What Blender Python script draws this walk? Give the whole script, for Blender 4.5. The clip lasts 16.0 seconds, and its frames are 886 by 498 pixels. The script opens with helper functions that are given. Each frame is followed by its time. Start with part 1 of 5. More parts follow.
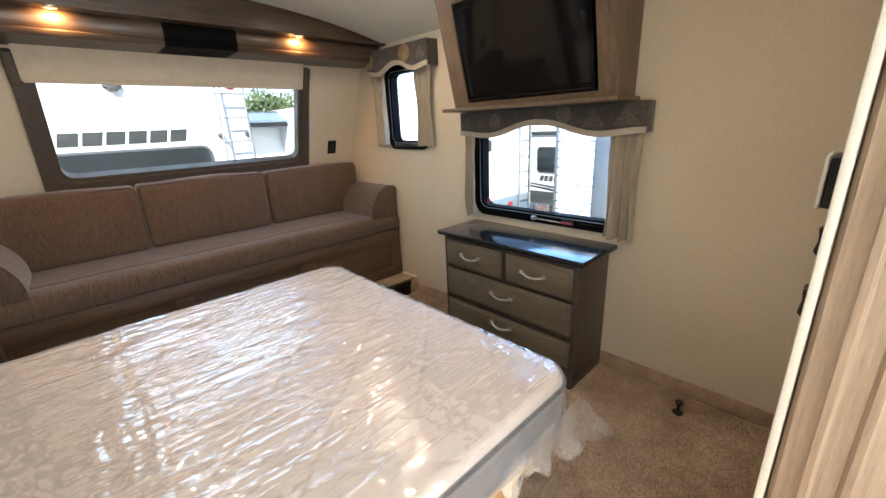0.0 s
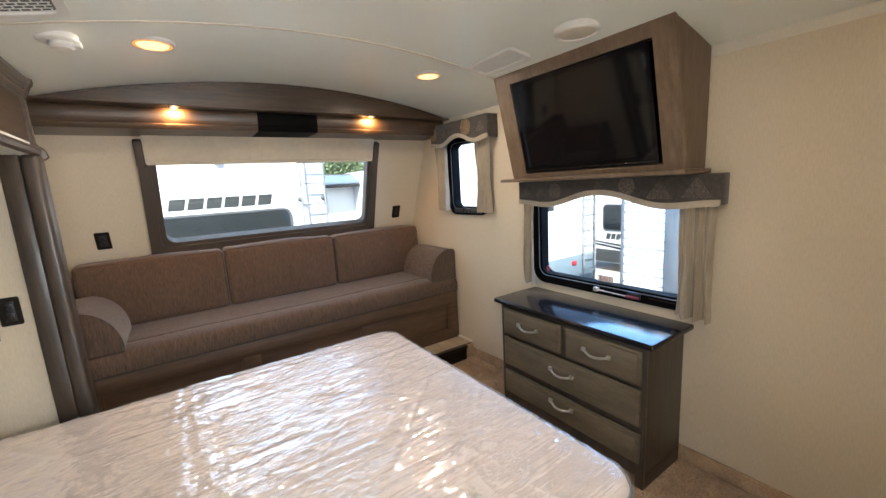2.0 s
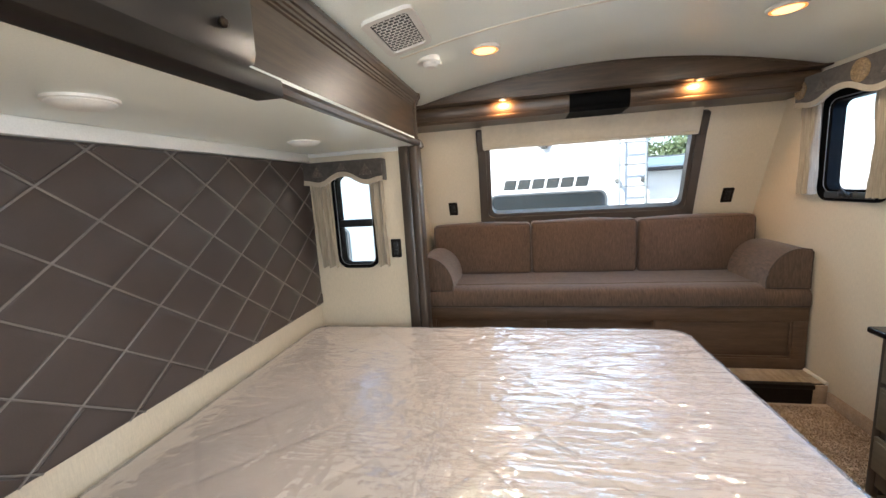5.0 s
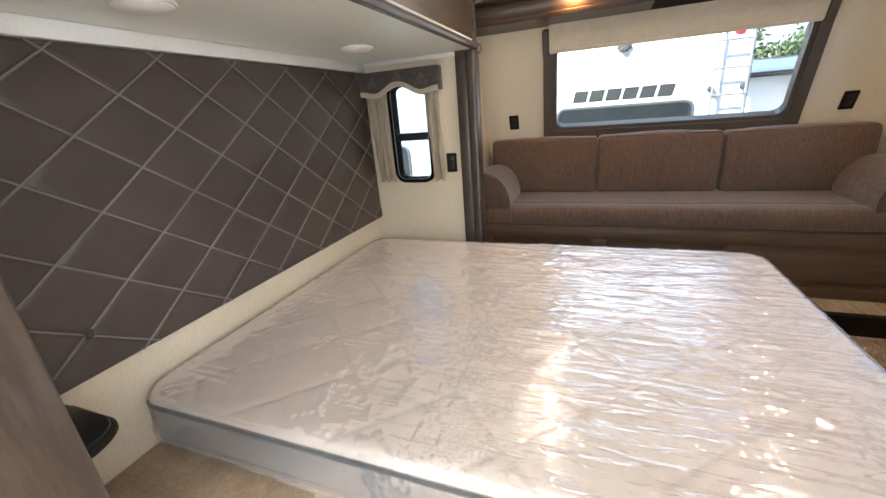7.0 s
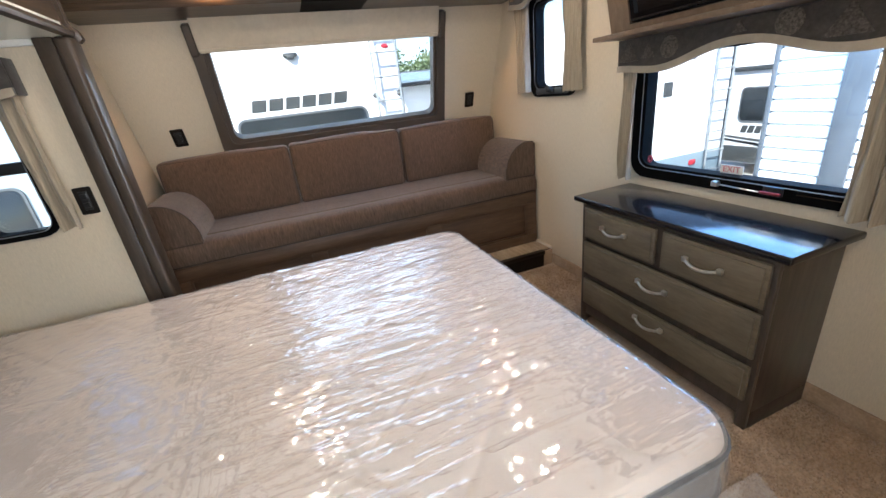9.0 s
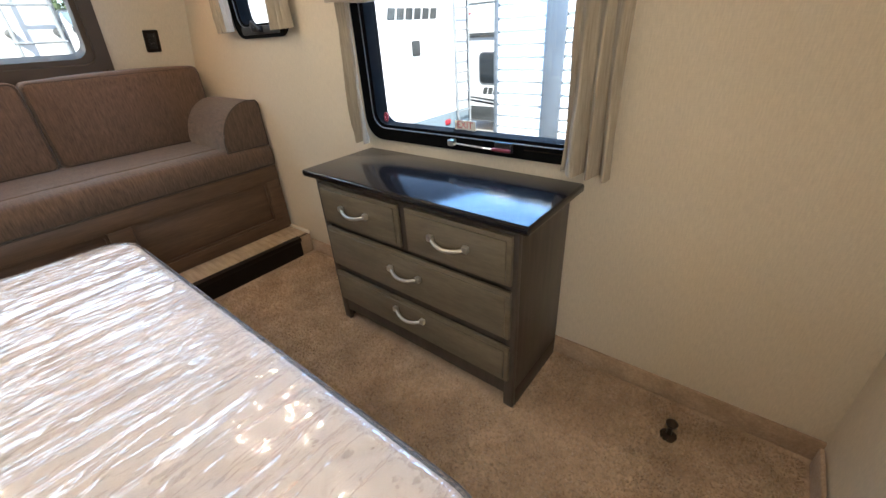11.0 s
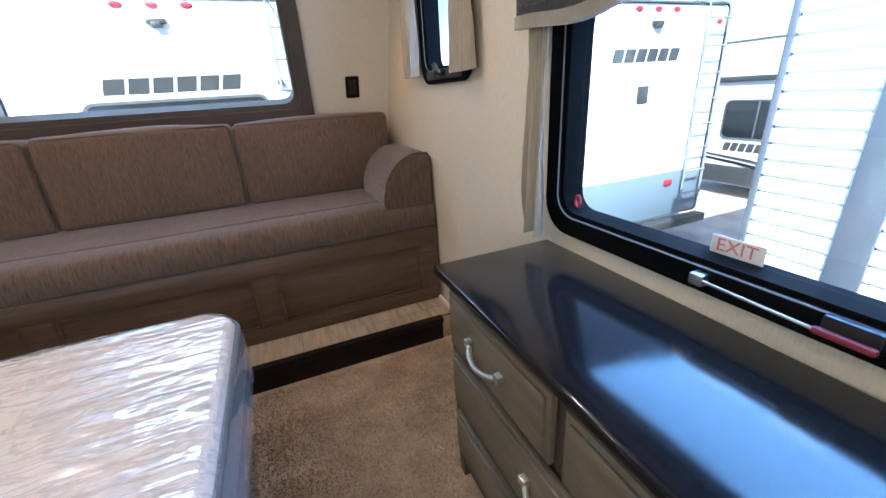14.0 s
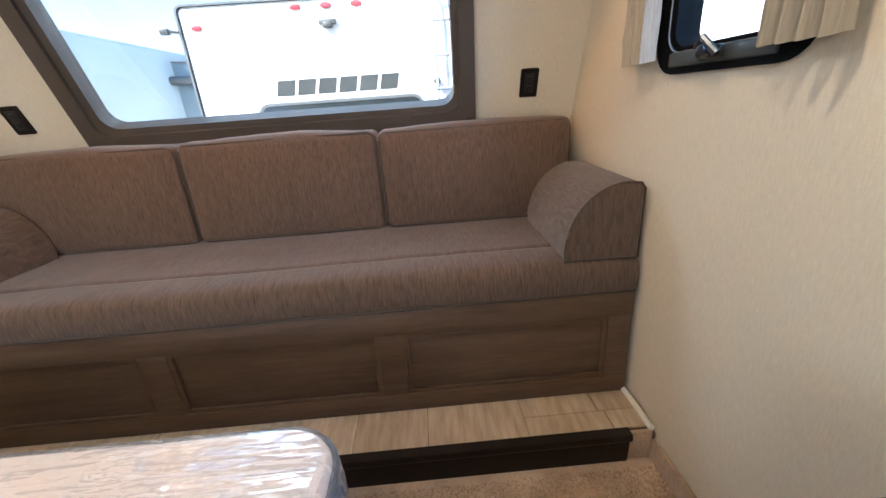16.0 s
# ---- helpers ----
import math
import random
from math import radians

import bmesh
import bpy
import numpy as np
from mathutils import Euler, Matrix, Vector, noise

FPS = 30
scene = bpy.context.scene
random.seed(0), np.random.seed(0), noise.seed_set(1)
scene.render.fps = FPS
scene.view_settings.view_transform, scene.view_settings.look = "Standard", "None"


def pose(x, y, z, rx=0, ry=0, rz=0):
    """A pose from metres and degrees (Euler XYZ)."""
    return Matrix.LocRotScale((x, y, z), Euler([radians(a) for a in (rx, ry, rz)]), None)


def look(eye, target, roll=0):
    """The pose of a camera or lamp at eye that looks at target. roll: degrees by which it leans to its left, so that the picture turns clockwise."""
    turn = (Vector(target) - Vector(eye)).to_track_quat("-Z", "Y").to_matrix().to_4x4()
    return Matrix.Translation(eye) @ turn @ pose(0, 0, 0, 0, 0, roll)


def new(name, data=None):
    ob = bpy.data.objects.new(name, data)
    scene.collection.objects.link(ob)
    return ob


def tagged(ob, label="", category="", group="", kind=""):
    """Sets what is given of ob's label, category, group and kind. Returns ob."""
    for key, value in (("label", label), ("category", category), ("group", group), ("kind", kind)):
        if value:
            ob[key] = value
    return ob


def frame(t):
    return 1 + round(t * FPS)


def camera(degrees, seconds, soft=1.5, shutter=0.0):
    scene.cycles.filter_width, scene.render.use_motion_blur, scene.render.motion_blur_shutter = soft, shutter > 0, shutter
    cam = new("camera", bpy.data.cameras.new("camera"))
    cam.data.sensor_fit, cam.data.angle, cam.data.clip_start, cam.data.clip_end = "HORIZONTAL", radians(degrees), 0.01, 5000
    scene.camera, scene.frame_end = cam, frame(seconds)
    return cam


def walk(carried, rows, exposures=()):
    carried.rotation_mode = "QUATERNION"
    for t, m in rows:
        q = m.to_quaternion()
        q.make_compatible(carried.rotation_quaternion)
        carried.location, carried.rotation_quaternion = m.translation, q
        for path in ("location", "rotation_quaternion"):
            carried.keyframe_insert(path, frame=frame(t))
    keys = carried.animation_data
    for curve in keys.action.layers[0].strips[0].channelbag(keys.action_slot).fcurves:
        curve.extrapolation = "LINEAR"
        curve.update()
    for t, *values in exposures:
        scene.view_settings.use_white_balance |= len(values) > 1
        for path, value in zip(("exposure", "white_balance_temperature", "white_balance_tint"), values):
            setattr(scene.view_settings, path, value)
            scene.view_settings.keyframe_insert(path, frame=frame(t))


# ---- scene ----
cam = camera(97.2, 16.0)
PATH = [
    (0, (-1.942, -3.135, 1.321), (-0.64, -1.744, 0.71), -2.6),
    (0.5, (-1.938, -3.134, 1.351), (-0.625, -1.714, 0.839), -2.5),
    (1, (-1.93, -3.135, 1.375), (-0.637, -1.669, 0.952), -2.6),
    (1.5, (-1.908, -3.138, 1.39), (-0.683, -1.6, 1.026), -2.8),
    (2, (-1.896, -3.136, 1.402), (-0.787, -1.506, 1.068), -3.3),
    (2.5, (-1.854, -3.141, 1.398), (-0.924, -1.398, 1.086), -3.7),
    (3, (-1.809, -3.15, 1.389), (-1.112, -1.299, 1.093), -4.1),
    (3.5, (-1.768, -3.17, 1.378), (-1.349, -1.235, 1.094), -4.2),
    (4, (-1.754, -3.184, 1.369), (-1.622, -1.207, 1.096), -4.1),
    (4.5, (-1.739, -3.19, 1.356), (-1.882, -1.215, 1.08), -3.8),
    (5, (-1.724, -3.203, 1.349), (-2.119, -1.267, 1.039), -3.5),
    (5.2, (-1.729, -3.198, 1.342), (-2.203, -1.284, 1.01), -3.5),
    (7.3, (-1.677, -3.208, 1.283), (-2.371, -1.467, 0.586), -4.9),
    (7.5, (-1.694, -3.206, 1.273), (-2.308, -1.442, 0.559), -4.7),
    (8, (-1.703, -3.169, 1.3), (-1.992, -1.339, 0.548), -5.2),
    (8.5, (-1.637, -3.097, 1.261), (-1.517, -1.241, 0.524), -6.1),
    (9, (-1.637, -2.981, 1.258), (-1.035, -1.226, 0.512), -6.9),
    (9.5, (-1.645, -2.852, 1.261), (-0.625, -1.321, 0.476), -6.8),
    (10, (-1.543, -2.776, 1.197), (-0.269, -1.47, 0.376), -6.2),
    (10.2, (-1.509, -2.728, 1.179), (-0.146, -1.535, 0.332), -5.3),
    (10.9, (-1.21, -2.76, 1.14), (0.136, -1.625, 0.176), -3.9),
    (11.6, (-0.985, -2.665, 1.065), (0.314, -1.545, 0.035), -3.1),
    (12.3, (-0.937, -2.477, 1.011), (0.374, -1.372, -0.017), -3.0),
    (12.5, (-0.878, -2.465, 1.012), (0.361, -1.268, -0.004), -3.3),
    (13, (-0.761, -2.442, 1.031), (0.279, -1.012, 0.097), -3.5),
    (13.5, (-0.711, -2.384, 1.079), (0.129, -0.771, 0.247), -3.7),
    (14, (-0.698, -2.298, 1.119), (-0.014, -0.573, 0.373), -3.8),
    (14.5, (-0.684, -2.132, 1.125), (-0.136, -0.337, 0.435), -4.2),
    (15, (-0.685, -1.971, 1.149), (-0.298, -0.133, 0.462), -4.8),
    (15.5, (-0.697, -1.845, 1.153), (-0.469, 0.018, 0.464), -4.5),
    (16, (-0.696, -1.695, 1.127), (-0.642, 0.175, 0.42), -4.2),
]
walk(cam, [(t, look(eye, target, roll)) for t, eye, target, roll in PATH], [(0.0, 1.59, 6200, 10), (3.5, 1.71, 6000, 10), (7.5, 1.71, 6050, 10), (9.0, 1.61, 5800, 10), (10.0, 1.56, 6050, 10), (12.5, 1.96, 6350, 10), (13.5, 1.92, 5400, 10), (14.5, 1.65, 5450, 10), (16.0, 2.01, 5800, 10)])

# ---- world, sun and lamps ----
world = bpy.data.worlds.new("sky")
scene.world = world
world.use_nodes = True
wn = world.node_tree
sky = wn.nodes.new("ShaderNodeTexSky")
sky.sky_type = "NISHITA"
sky.sun_disc = False
sky.sun_elevation = radians(50)
sky.sun_rotation = radians(225)
sky.air_density, sky.dust_density = 1.0, 0.6
wn.nodes["Background"].inputs["Strength"].default_value = 0.11
wn.links.new(sky.outputs["Color"], wn.nodes["Background"].inputs["Color"])
sun = new("sun", bpy.data.lights.new("sun", "SUN"))
sun.data.energy, sun.data.angle, sun.data.color = 5.0, radians(0.6), (1.0, 0.95, 0.87)
sun.matrix_basis = look((-6, -6, 9), (0, 0, 0.42))


def lamp(name, at, watts, size, color, aim=(0, 0, -1), spread=160):
    ob = new(name, bpy.data.lights.new(name, "AREA"))
    ob.data.shape, ob.data.size, ob.data.energy, ob.data.color = "DISK", size, watts, color
    ob.data.spread = radians(spread)
    ob.matrix_basis = look(at, Vector(at) + Vector(aim))
    return ob


WARM = (1.0, 0.50, 0.17)
# Fill lamps added behind the walker, at unseen passage windows, to lift the room
for at, aim, w, h, watts in (((-2.47, -4.25, 1.25), (1, 0, 0), 1.3, 0.75, 6.0), ((-1.3, -5.18, 1.3), (0, 1, 0), 1.6, 0.8, 13.5), ((-0.16, -4.25, 1.25), (-1, 0, 0), 1.3, 0.75, 22.0)):
    fill_lamp = new("passage_fill", bpy.data.lights.new("passage_fill", "AREA"))
    fill_lamp.data.shape, fill_lamp.data.size, fill_lamp.data.size_y, fill_lamp.data.energy, fill_lamp.data.color = "RECTANGLE", w, h, watts, (0.93, 0.97, 1.0)
    fill_lamp.matrix_basis = look(at, Vector(at) + Vector(aim))
# Area lamps added above the two large windows' openings, in place of sky light
# The deep blue lamp is there to colour the dresser top's reflection.
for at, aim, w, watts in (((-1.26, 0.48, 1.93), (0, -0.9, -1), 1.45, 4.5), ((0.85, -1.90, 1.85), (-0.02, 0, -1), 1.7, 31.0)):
    fill_lamp = new("window_sky_fill", bpy.data.lights.new("window_sky_fill", "AREA"))
    fill_lamp.data.shape, fill_lamp.data.size, fill_lamp.data.size_y, fill_lamp.data.energy, fill_lamp.data.color = "RECTANGLE", w, 1.3 if at[0] > 0 else 0.6, watts, (0.26, 0.53, 1.0) if at[0] > 0 else (0.58, 0.79, 1.0)
    fill_lamp.matrix_basis = look(at, Vector(at) + Vector(aim))

# ---- materials ----


def node(nt, kind, **values):
    n = nt.nodes.new(kind)
    for key, value in values.items():
        n.inputs[key.replace("_", " ")].default_value = value
    return n


def base_material(name, rough, metal=0.0, spec=0.5):
    m = bpy.data.materials.new(name)
    m.use_nodes = True
    b = m.node_tree.nodes["Principled BSDF"]
    b.inputs["Roughness"].default_value = rough
    b.inputs["Metallic"].default_value = metal
    b.inputs["Specular IOR Level"].default_value = spec
    return m, m.node_tree, b


def rgba(c):
    return (c[0], c[1], c[2], 1.0)


def noise_tex(nt, scale, detail=3.0, rough=0.55, stretch=(1, 1, 1), turn=(0, 0, 0)):
    tc = nt.nodes.new("ShaderNodeTexCoord")
    mp = nt.nodes.new("ShaderNodeMapping")
    mp.inputs["Scale"].default_value = stretch
    mp.inputs["Rotation"].default_value = turn
    n = node(nt, "ShaderNodeTexNoise", Scale=scale, Detail=detail, Roughness=rough)
    nt.links.new(tc.outputs["Object"], mp.inputs["Vector"])
    nt.links.new(mp.outputs["Vector"], n.inputs["Vector"])
    return n.outputs["Fac"]


def ramp(nt, fac, stops):
    r = nt.nodes.new("ShaderNodeValToRGB")
    els = r.color_ramp.elements
    while len(els) < len(stops):
        els.new(0.5)
    for e, (p, c) in zip(els, stops):
        e.position, e.color = p, rgba(c)
    nt.links.new(fac, r.inputs["Fac"])
    return r.outputs["Color"]


def blend(nt, a, b, fac, mode="MIX"):
    m = nt.nodes.new("ShaderNodeMix")
    m.data_type, m.blend_type = "RGBA", mode
    for sock, value in ((m.inputs[0], fac), (m.inputs[6], a), (m.inputs[7], b)):
        if isinstance(value, (float, int)):
            sock.default_value = value
        elif isinstance(value, tuple):
            sock.default_value = rgba(value)
        else:
            nt.links.new(value, sock)
    return m.outputs[2]


def bump(nt, bsdf, height, strength, distance, chain=None):
    b = node(nt, "ShaderNodeBump", Strength=strength, Distance=distance)
    nt.links.new(height, b.inputs["Height"])
    if chain:
        nt.links.new(chain, b.inputs["Normal"])
    nt.links.new(b.outputs["Normal"], bsdf.inputs["Normal"])
    return b.outputs["Normal"]


def scaled(c, k):
    return tuple(min(1.0, v * k) for v in c)


def plain(name, c, rough=0.5, metal=0.0, vary=0.12, scale=6.0, grain=220.0, relief=0.15, depth=0.001, spec=0.5):
    """Paint, plastic or metal with soft stains at one scale and fine grain at another."""
    m, nt, b = base_material(name, rough, metal, spec)
    big = noise_tex(nt, scale)
    col = ramp(nt, big, [(0.3, scaled(c, 1 - vary)), (0.7, scaled(c, 1 + vary))])
    fine = noise_tex(nt, grain, 2.0)
    col = blend(nt, col, ramp(nt, fine, [(0.3, (0.86, 0.86, 0.86)), (0.7, (1, 1, 1))]), 0.6, "MULTIPLY")
    nt.links.new(col, b.inputs["Base Color"])
    rr = node(nt, "ShaderNodeMapRange", To_Min=max(0.02, rough * 0.85), To_Max=min(1, rough * 1.15))
    nt.links.new(big, rr.inputs["Value"])
    nt.links.new(rr.outputs["Result"], b.inputs["Roughness"])
    bump(nt, b, fine, relief, depth)
    return m


def wood(name, dark, light, rough=0.45, stretch=(1.2, 14, 14), scale=3.0, relief=0.15, coat=0.0):
    """Stained timber; the grain runs along the axis whose stretch is smallest."""
    m, nt, b = base_material(name, rough)
    g1 = noise_tex(nt, scale, 5.0, 0.65, stretch)
    g2 = noise_tex(nt, scale * 5, 3.0, 0.6, stretch)
    g3 = noise_tex(nt, 2.2, 2.0)
    col = ramp(nt, g1, [(0.28, dark), (0.72, light)])
    col = blend(nt, col, ramp(nt, g2, [(0.35, (0.72, 0.70, 0.68)), (0.65, (1, 1, 1))]), 0.55, "MULTIPLY")
    col = blend(nt, col, ramp(nt, g3, [(0.3, (0.8, 0.8, 0.8)), (0.7, (1, 1, 1))]), 0.6, "MULTIPLY")
    nt.links.new(col, b.inputs["Base Color"])
    b.inputs["Coat Weight"].default_value = coat
    b.inputs["Coat Roughness"].default_value = 0.18
    bump(nt, b, g2, relief, 0.0008)
    return m


def fabric(name, c, stretch, contrast=0.35, scale=9.0, rough=0.9, weave=700.0):
    """Heathered upholstery: slubs drawn out one way over a fine weave."""
    m, nt, b = base_material(name, rough, 0, 0.25)
    slub = noise_tex(nt, scale, 4.0, 0.7, stretch)
    col = ramp(nt, slub, [(0.3, scaled(c, 1 - contrast)), (0.5, c), (0.72, scaled(c, 1 + contrast * 1.2))])
    soft = noise_tex(nt, 3.0, 2.0)
    col = blend(nt, col, ramp(nt, soft, [(0.3, (0.82, 0.82, 0.82)), (0.7, (1, 1, 1))]), 0.7, "MULTIPLY")
    nt.links.new(col, b.inputs["Base Color"])
    b.inputs["Sheen Weight"].default_value = 0.25
    fine = noise_tex(nt, weave, 2.0)
    n1 = bump(nt, b, slub, 0.25, 0.002)
    bump(nt, b, fine, 0.35, 0.001, n1)
    return m


def emitter(name, c, strength):
    m = bpy.data.materials.new(name)
    m.use_nodes = True
    nt = m.node_tree
    nt.nodes.remove(nt.nodes["Principled BSDF"])
    e = node(nt, "ShaderNodeEmission", Color=rgba(c), Strength=strength)
    nt.links.new(e.outputs[0], nt.nodes["Material Output"].inputs["Surface"])
    return m


def glass_material(name, tint, rough=0.0):
    m, nt, b = base_material(name, rough)
    b.inputs["Base Color"].default_value = rgba(tint)
    b.inputs["Transmission Weight"].default_value = 1.0
    b.inputs["IOR"].default_value = 1.45
    return m


def wallpaper():
    """Cream vinyl wall covering with a fine linen emboss."""
    m, nt, b = base_material("wall_vinyl", 0.62, 0, 0.35)
    c = (0.70, 0.61, 0.47)
    linen = noise_tex(nt, 30.0, 3.0, 0.6, (9, 9, 1.2))
    cross = noise_tex(nt, 30.0, 3.0, 0.6, (1.5, 1.5, 11))
    big = noise_tex(nt, 1.6, 2.0)
    col = ramp(nt, linen, [(0.3, scaled(c, 0.92)), (0.7, scaled(c, 1.05))])
    col = blend(nt, col, ramp(nt, cross, [(0.3, (0.9, 0.9, 0.9)), (0.7, (1, 1, 1))]), 0.6, "MULTIPLY")
    col = blend(nt, col, ramp(nt, big, [(0.3, (0.93, 0.92, 0.9)), (0.7, (1, 1, 1))]), 0.7, "MULTIPLY")
    nt.links.new(col, b.inputs["Base Color"])
    n1 = bump(nt, b, linen, 0.12, 0.0012)
    bump(nt, b, cross, 0.12, 0.0012, n1)
    return m


def carpet_material(name, tuft=False):
    m, nt, b = base_material(name, 0.95, 0, 0.1)
    c = (0.56, 0.405, 0.27)
    speck = noise_tex(nt, 120.0, 3.0, 0.7)
    worn = noise_tex(nt, 7.0, 4.0, 0.65)
    tread = noise_tex(nt, 2.0, 2.0)
    col = ramp(nt, speck, [(0.3, scaled(c, 0.84)), (0.5, c), (0.72, scaled(c, 1.18))])
    col = blend(nt, col, ramp(nt, worn, [(0.36, (0.66, 0.63, 0.60)), (0.66, (1, 1, 1))]), 0.85, "MULTIPLY")
    col = blend(nt, col, ramp(nt, tread, [(0.35, (0.85, 0.84, 0.83)), (0.65, (1, 1, 1))]), 0.7, "MULTIPLY")
    if tuft:
        g = nt.nodes.new("ShaderNodeNewGeometry")
        col = blend(nt, col, ramp(nt, g.outputs["Random Per Island"], [(0, (0.74, 0.72, 0.70)), (1, (1.0, 1.0, 1.0))]), 0.9, "MULTIPLY")
    nt.links.new(col, b.inputs["Base Color"])
    b.inputs["Sheen Weight"].default_value = 0.3
    n1 = bump(nt, b, worn, 0.5, 0.006)
    bump(nt, b, speck, 0.8, 0.005, n1)
    return m


def film_material():
    """Clear crumpled polythene: mostly transparent, glossy by its angle, faintly milky."""
    m = bpy.data.materials.new("clear_polythene_film")
    m.use_nodes = True
    nt = m.node_tree
    nt.nodes.remove(nt.nodes["Principled BSDF"])
    clear = node(nt, "ShaderNodeBsdfTransparent", Color=(0.97, 0.97, 0.98, 1))
    gloss = node(nt, "ShaderNodeBsdfGlossy", Roughness=0.075, Color=(1, 1, 1, 1))
    milk = node(nt, "ShaderNodeBsdfDiffuse", Color=(0.85, 0.86, 0.88, 1))
    def ridge(scale, stretch, detail):
        n = noise_tex(nt, scale, detail, 0.55, stretch)
        sub = node(nt, "ShaderNodeMath")
        sub.operation = "SUBTRACT"
        sub.inputs[1].default_value = 0.5
        nt.links.new(n, sub.inputs[0])
        ab = node(nt, "ShaderNodeMath")
        ab.operation = "ABSOLUTE"
        nt.links.new(sub.outputs[0], ab.inputs[0])
        return ab.outputs[0]

    normal = None
    taut = node(nt, "ShaderNodeMapRange", From_Min=0.40, From_Max=0.62, To_Min=0.12, To_Max=1.0)
    nt.links.new(noise_tex(nt, 3.2, 2.0, 0.5, (0.8, 1.4, 1)), taut.inputs["Value"])
    for h, k, d in ((ridge(5.2, (0.30, 4.6, 1), 2.0), 1.0, 0.017), (ridge(8.5, (1.0, 1.6, 1), 2.5), 1.0, 0.0115), (ridge(26.0, (0.7, 1.8, 1), 1.0), 0.9, 0.0026)):
        held = node(nt, "ShaderNodeMath")
        held.operation = "MULTIPLY"
        nt.links.new(h, held.inputs[0])
        nt.links.new(taut.outputs["Result"], held.inputs[1])
        bp = node(nt, "ShaderNodeBump", Strength=k, Distance=d)
        nt.links.new(held.outputs[0], bp.inputs["Height"])
        if normal:
            nt.links.new(normal, bp.inputs["Normal"])
        normal = bp.outputs["Normal"]
    nt.links.new(normal, gloss.inputs["Normal"])
    fr = node(nt, "ShaderNodeFresnel", IOR=1.46)
    nt.links.new(normal, fr.inputs["Normal"])
    k = node(nt, "ShaderNodeMapRange", From_Min=0.0, From_Max=1.0, To_Min=0.19, To_Max=0.9)
    nt.links.new(fr.outputs[0], k.inputs["Value"])
    m1 = node(nt, "ShaderNodeMixShader", Fac=0.22)
    nt.links.new(clear.outputs[0], m1.inputs[1])
    nt.links.new(milk.outputs[0], m1.inputs[2])
    m2 = nt.nodes.new("ShaderNodeMixShader")
    nt.links.new(k.outputs["Result"], m2.inputs["Fac"])
    nt.links.new(m1.outputs[0], m2.inputs[1])
    nt.links.new(gloss.outputs[0], m2.inputs[2])
    nt.links.new(m2.outputs[0], nt.nodes["Material Output"].inputs["Surface"])
    return m


WALL = wallpaper()
CARPET = carpet_material("beige_carpet")
PILE = carpet_material("beige_carpet_pile", True)
CEILING = plain("ceiling_panel", (0.82, 0.86, 0.80), 0.32, vary=0.03, scale=2.0, grain=300, relief=0.06)
WHITE = plain("white_plastic", (0.78, 0.77, 0.73), 0.4, vary=0.04, relief=0.05)
TRIMW = plain("cream_trim", (0.72, 0.68, 0.58), 0.5, vary=0.06)
WALNUT = wood("dark_walnut_stain", (0.036, 0.022, 0.013), (0.110, 0.070, 0.042), 0.42, (1.2, 14, 14), coat=0.25)
WALNUT_Y = wood("dark_walnut_stain_y", (0.032, 0.020, 0.011), (0.098, 0.062, 0.034), 0.42, (14, 1.2, 14), coat=0.5)
WALNUT_Z = wood("dark_walnut_stain_z", (0.027, 0.019, 0.013), (0.082, 0.058, 0.040), 0.38, (14, 14, 1.2), coat=0.3)
GREYWOOD = wood("grey_brown_drawer_wood", (0.120, 0.095, 0.060), (0.192, 0.153, 0.100), 0.40, (14, 2.0, 14), coat=0.2)
CARCASE = wood("dark_grey_brown_carcase", (0.036, 0.027, 0.020), (0.082, 0.062, 0.046), 0.42, (10, 10, 1.4), coat=0.2)
TVWOOD = wood("mid_brown_grey_wood", (0.125, 0.083, 0.050), (0.218, 0.153, 0.098), 0.45, (12, 12, 1.3))
SOFAWOOD = wood("brown_sofa_base_wood", (0.076, 0.043, 0.023), (0.142, 0.083, 0.049), 0.5, (1.2, 12, 12))
OAK = wood("pale_oak_casing", (0.31, 0.215, 0.14), (0.45, 0.33, 0.23), 0.55, (30, 30, 1.5), scale=4.0)
PLY = wood("pale_plywood", (0.50, 0.30, 0.13), (0.66, 0.43, 0.21), 0.55, (1.0, 6, 6), scale=2.5)
# Wood tones are darkened for the shade the end panel stands in.
PANELWOOD = wood("taupe_panel_wood_shaded", (0.085, 0.060, 0.044), (0.140, 0.102, 0.078), 0.55, (12, 12, 1.3))
SOFA = fabric("brown_heather_upholstery", (0.100, 0.064, 0.044), (9, 9, 1.0), 0.40, 22)
SOFASEAT = fabric("brown_heather_seat", (0.100, 0.064, 0.044), (9, 1.0, 1.0), 0.44, 22)
PIPING = plain("dark_piping", (0.055, 0.038, 0.028), 0.85)
BLACKTOP = plain("black_satin_top", (0.010, 0.008, 0.008), 0.16, vary=0.15, grain=400, relief=0.03, spec=0.0)
BLACKTOP.node_tree.nodes["Principled BSDF"].inputs["Coat Weight"].default_value = 1.0
BLACKTOP.node_tree.nodes["Principled BSDF"].inputs["Coat IOR"].default_value = 1.5
BLACKTOP.node_tree.nodes["Principled BSDF"].inputs["Coat Roughness"].default_value = 0.13
BLACKTOP.node_tree.nodes["Principled BSDF"].inputs["IOR"].default_value = 1.5
BLACK = plain("black_plastic", (0.014, 0.014, 0.015), 0.32, vary=0.1, relief=0.06)
DARKBROWN = plain("dark_brown_plastic", (0.011, 0.008, 0.006), 0.42, spec=0.25)
RUBBER = plain("black_window_rubber", (0.005, 0.005, 0.005), 0.6, vary=0.1, relief=0.06, spec=0.04)
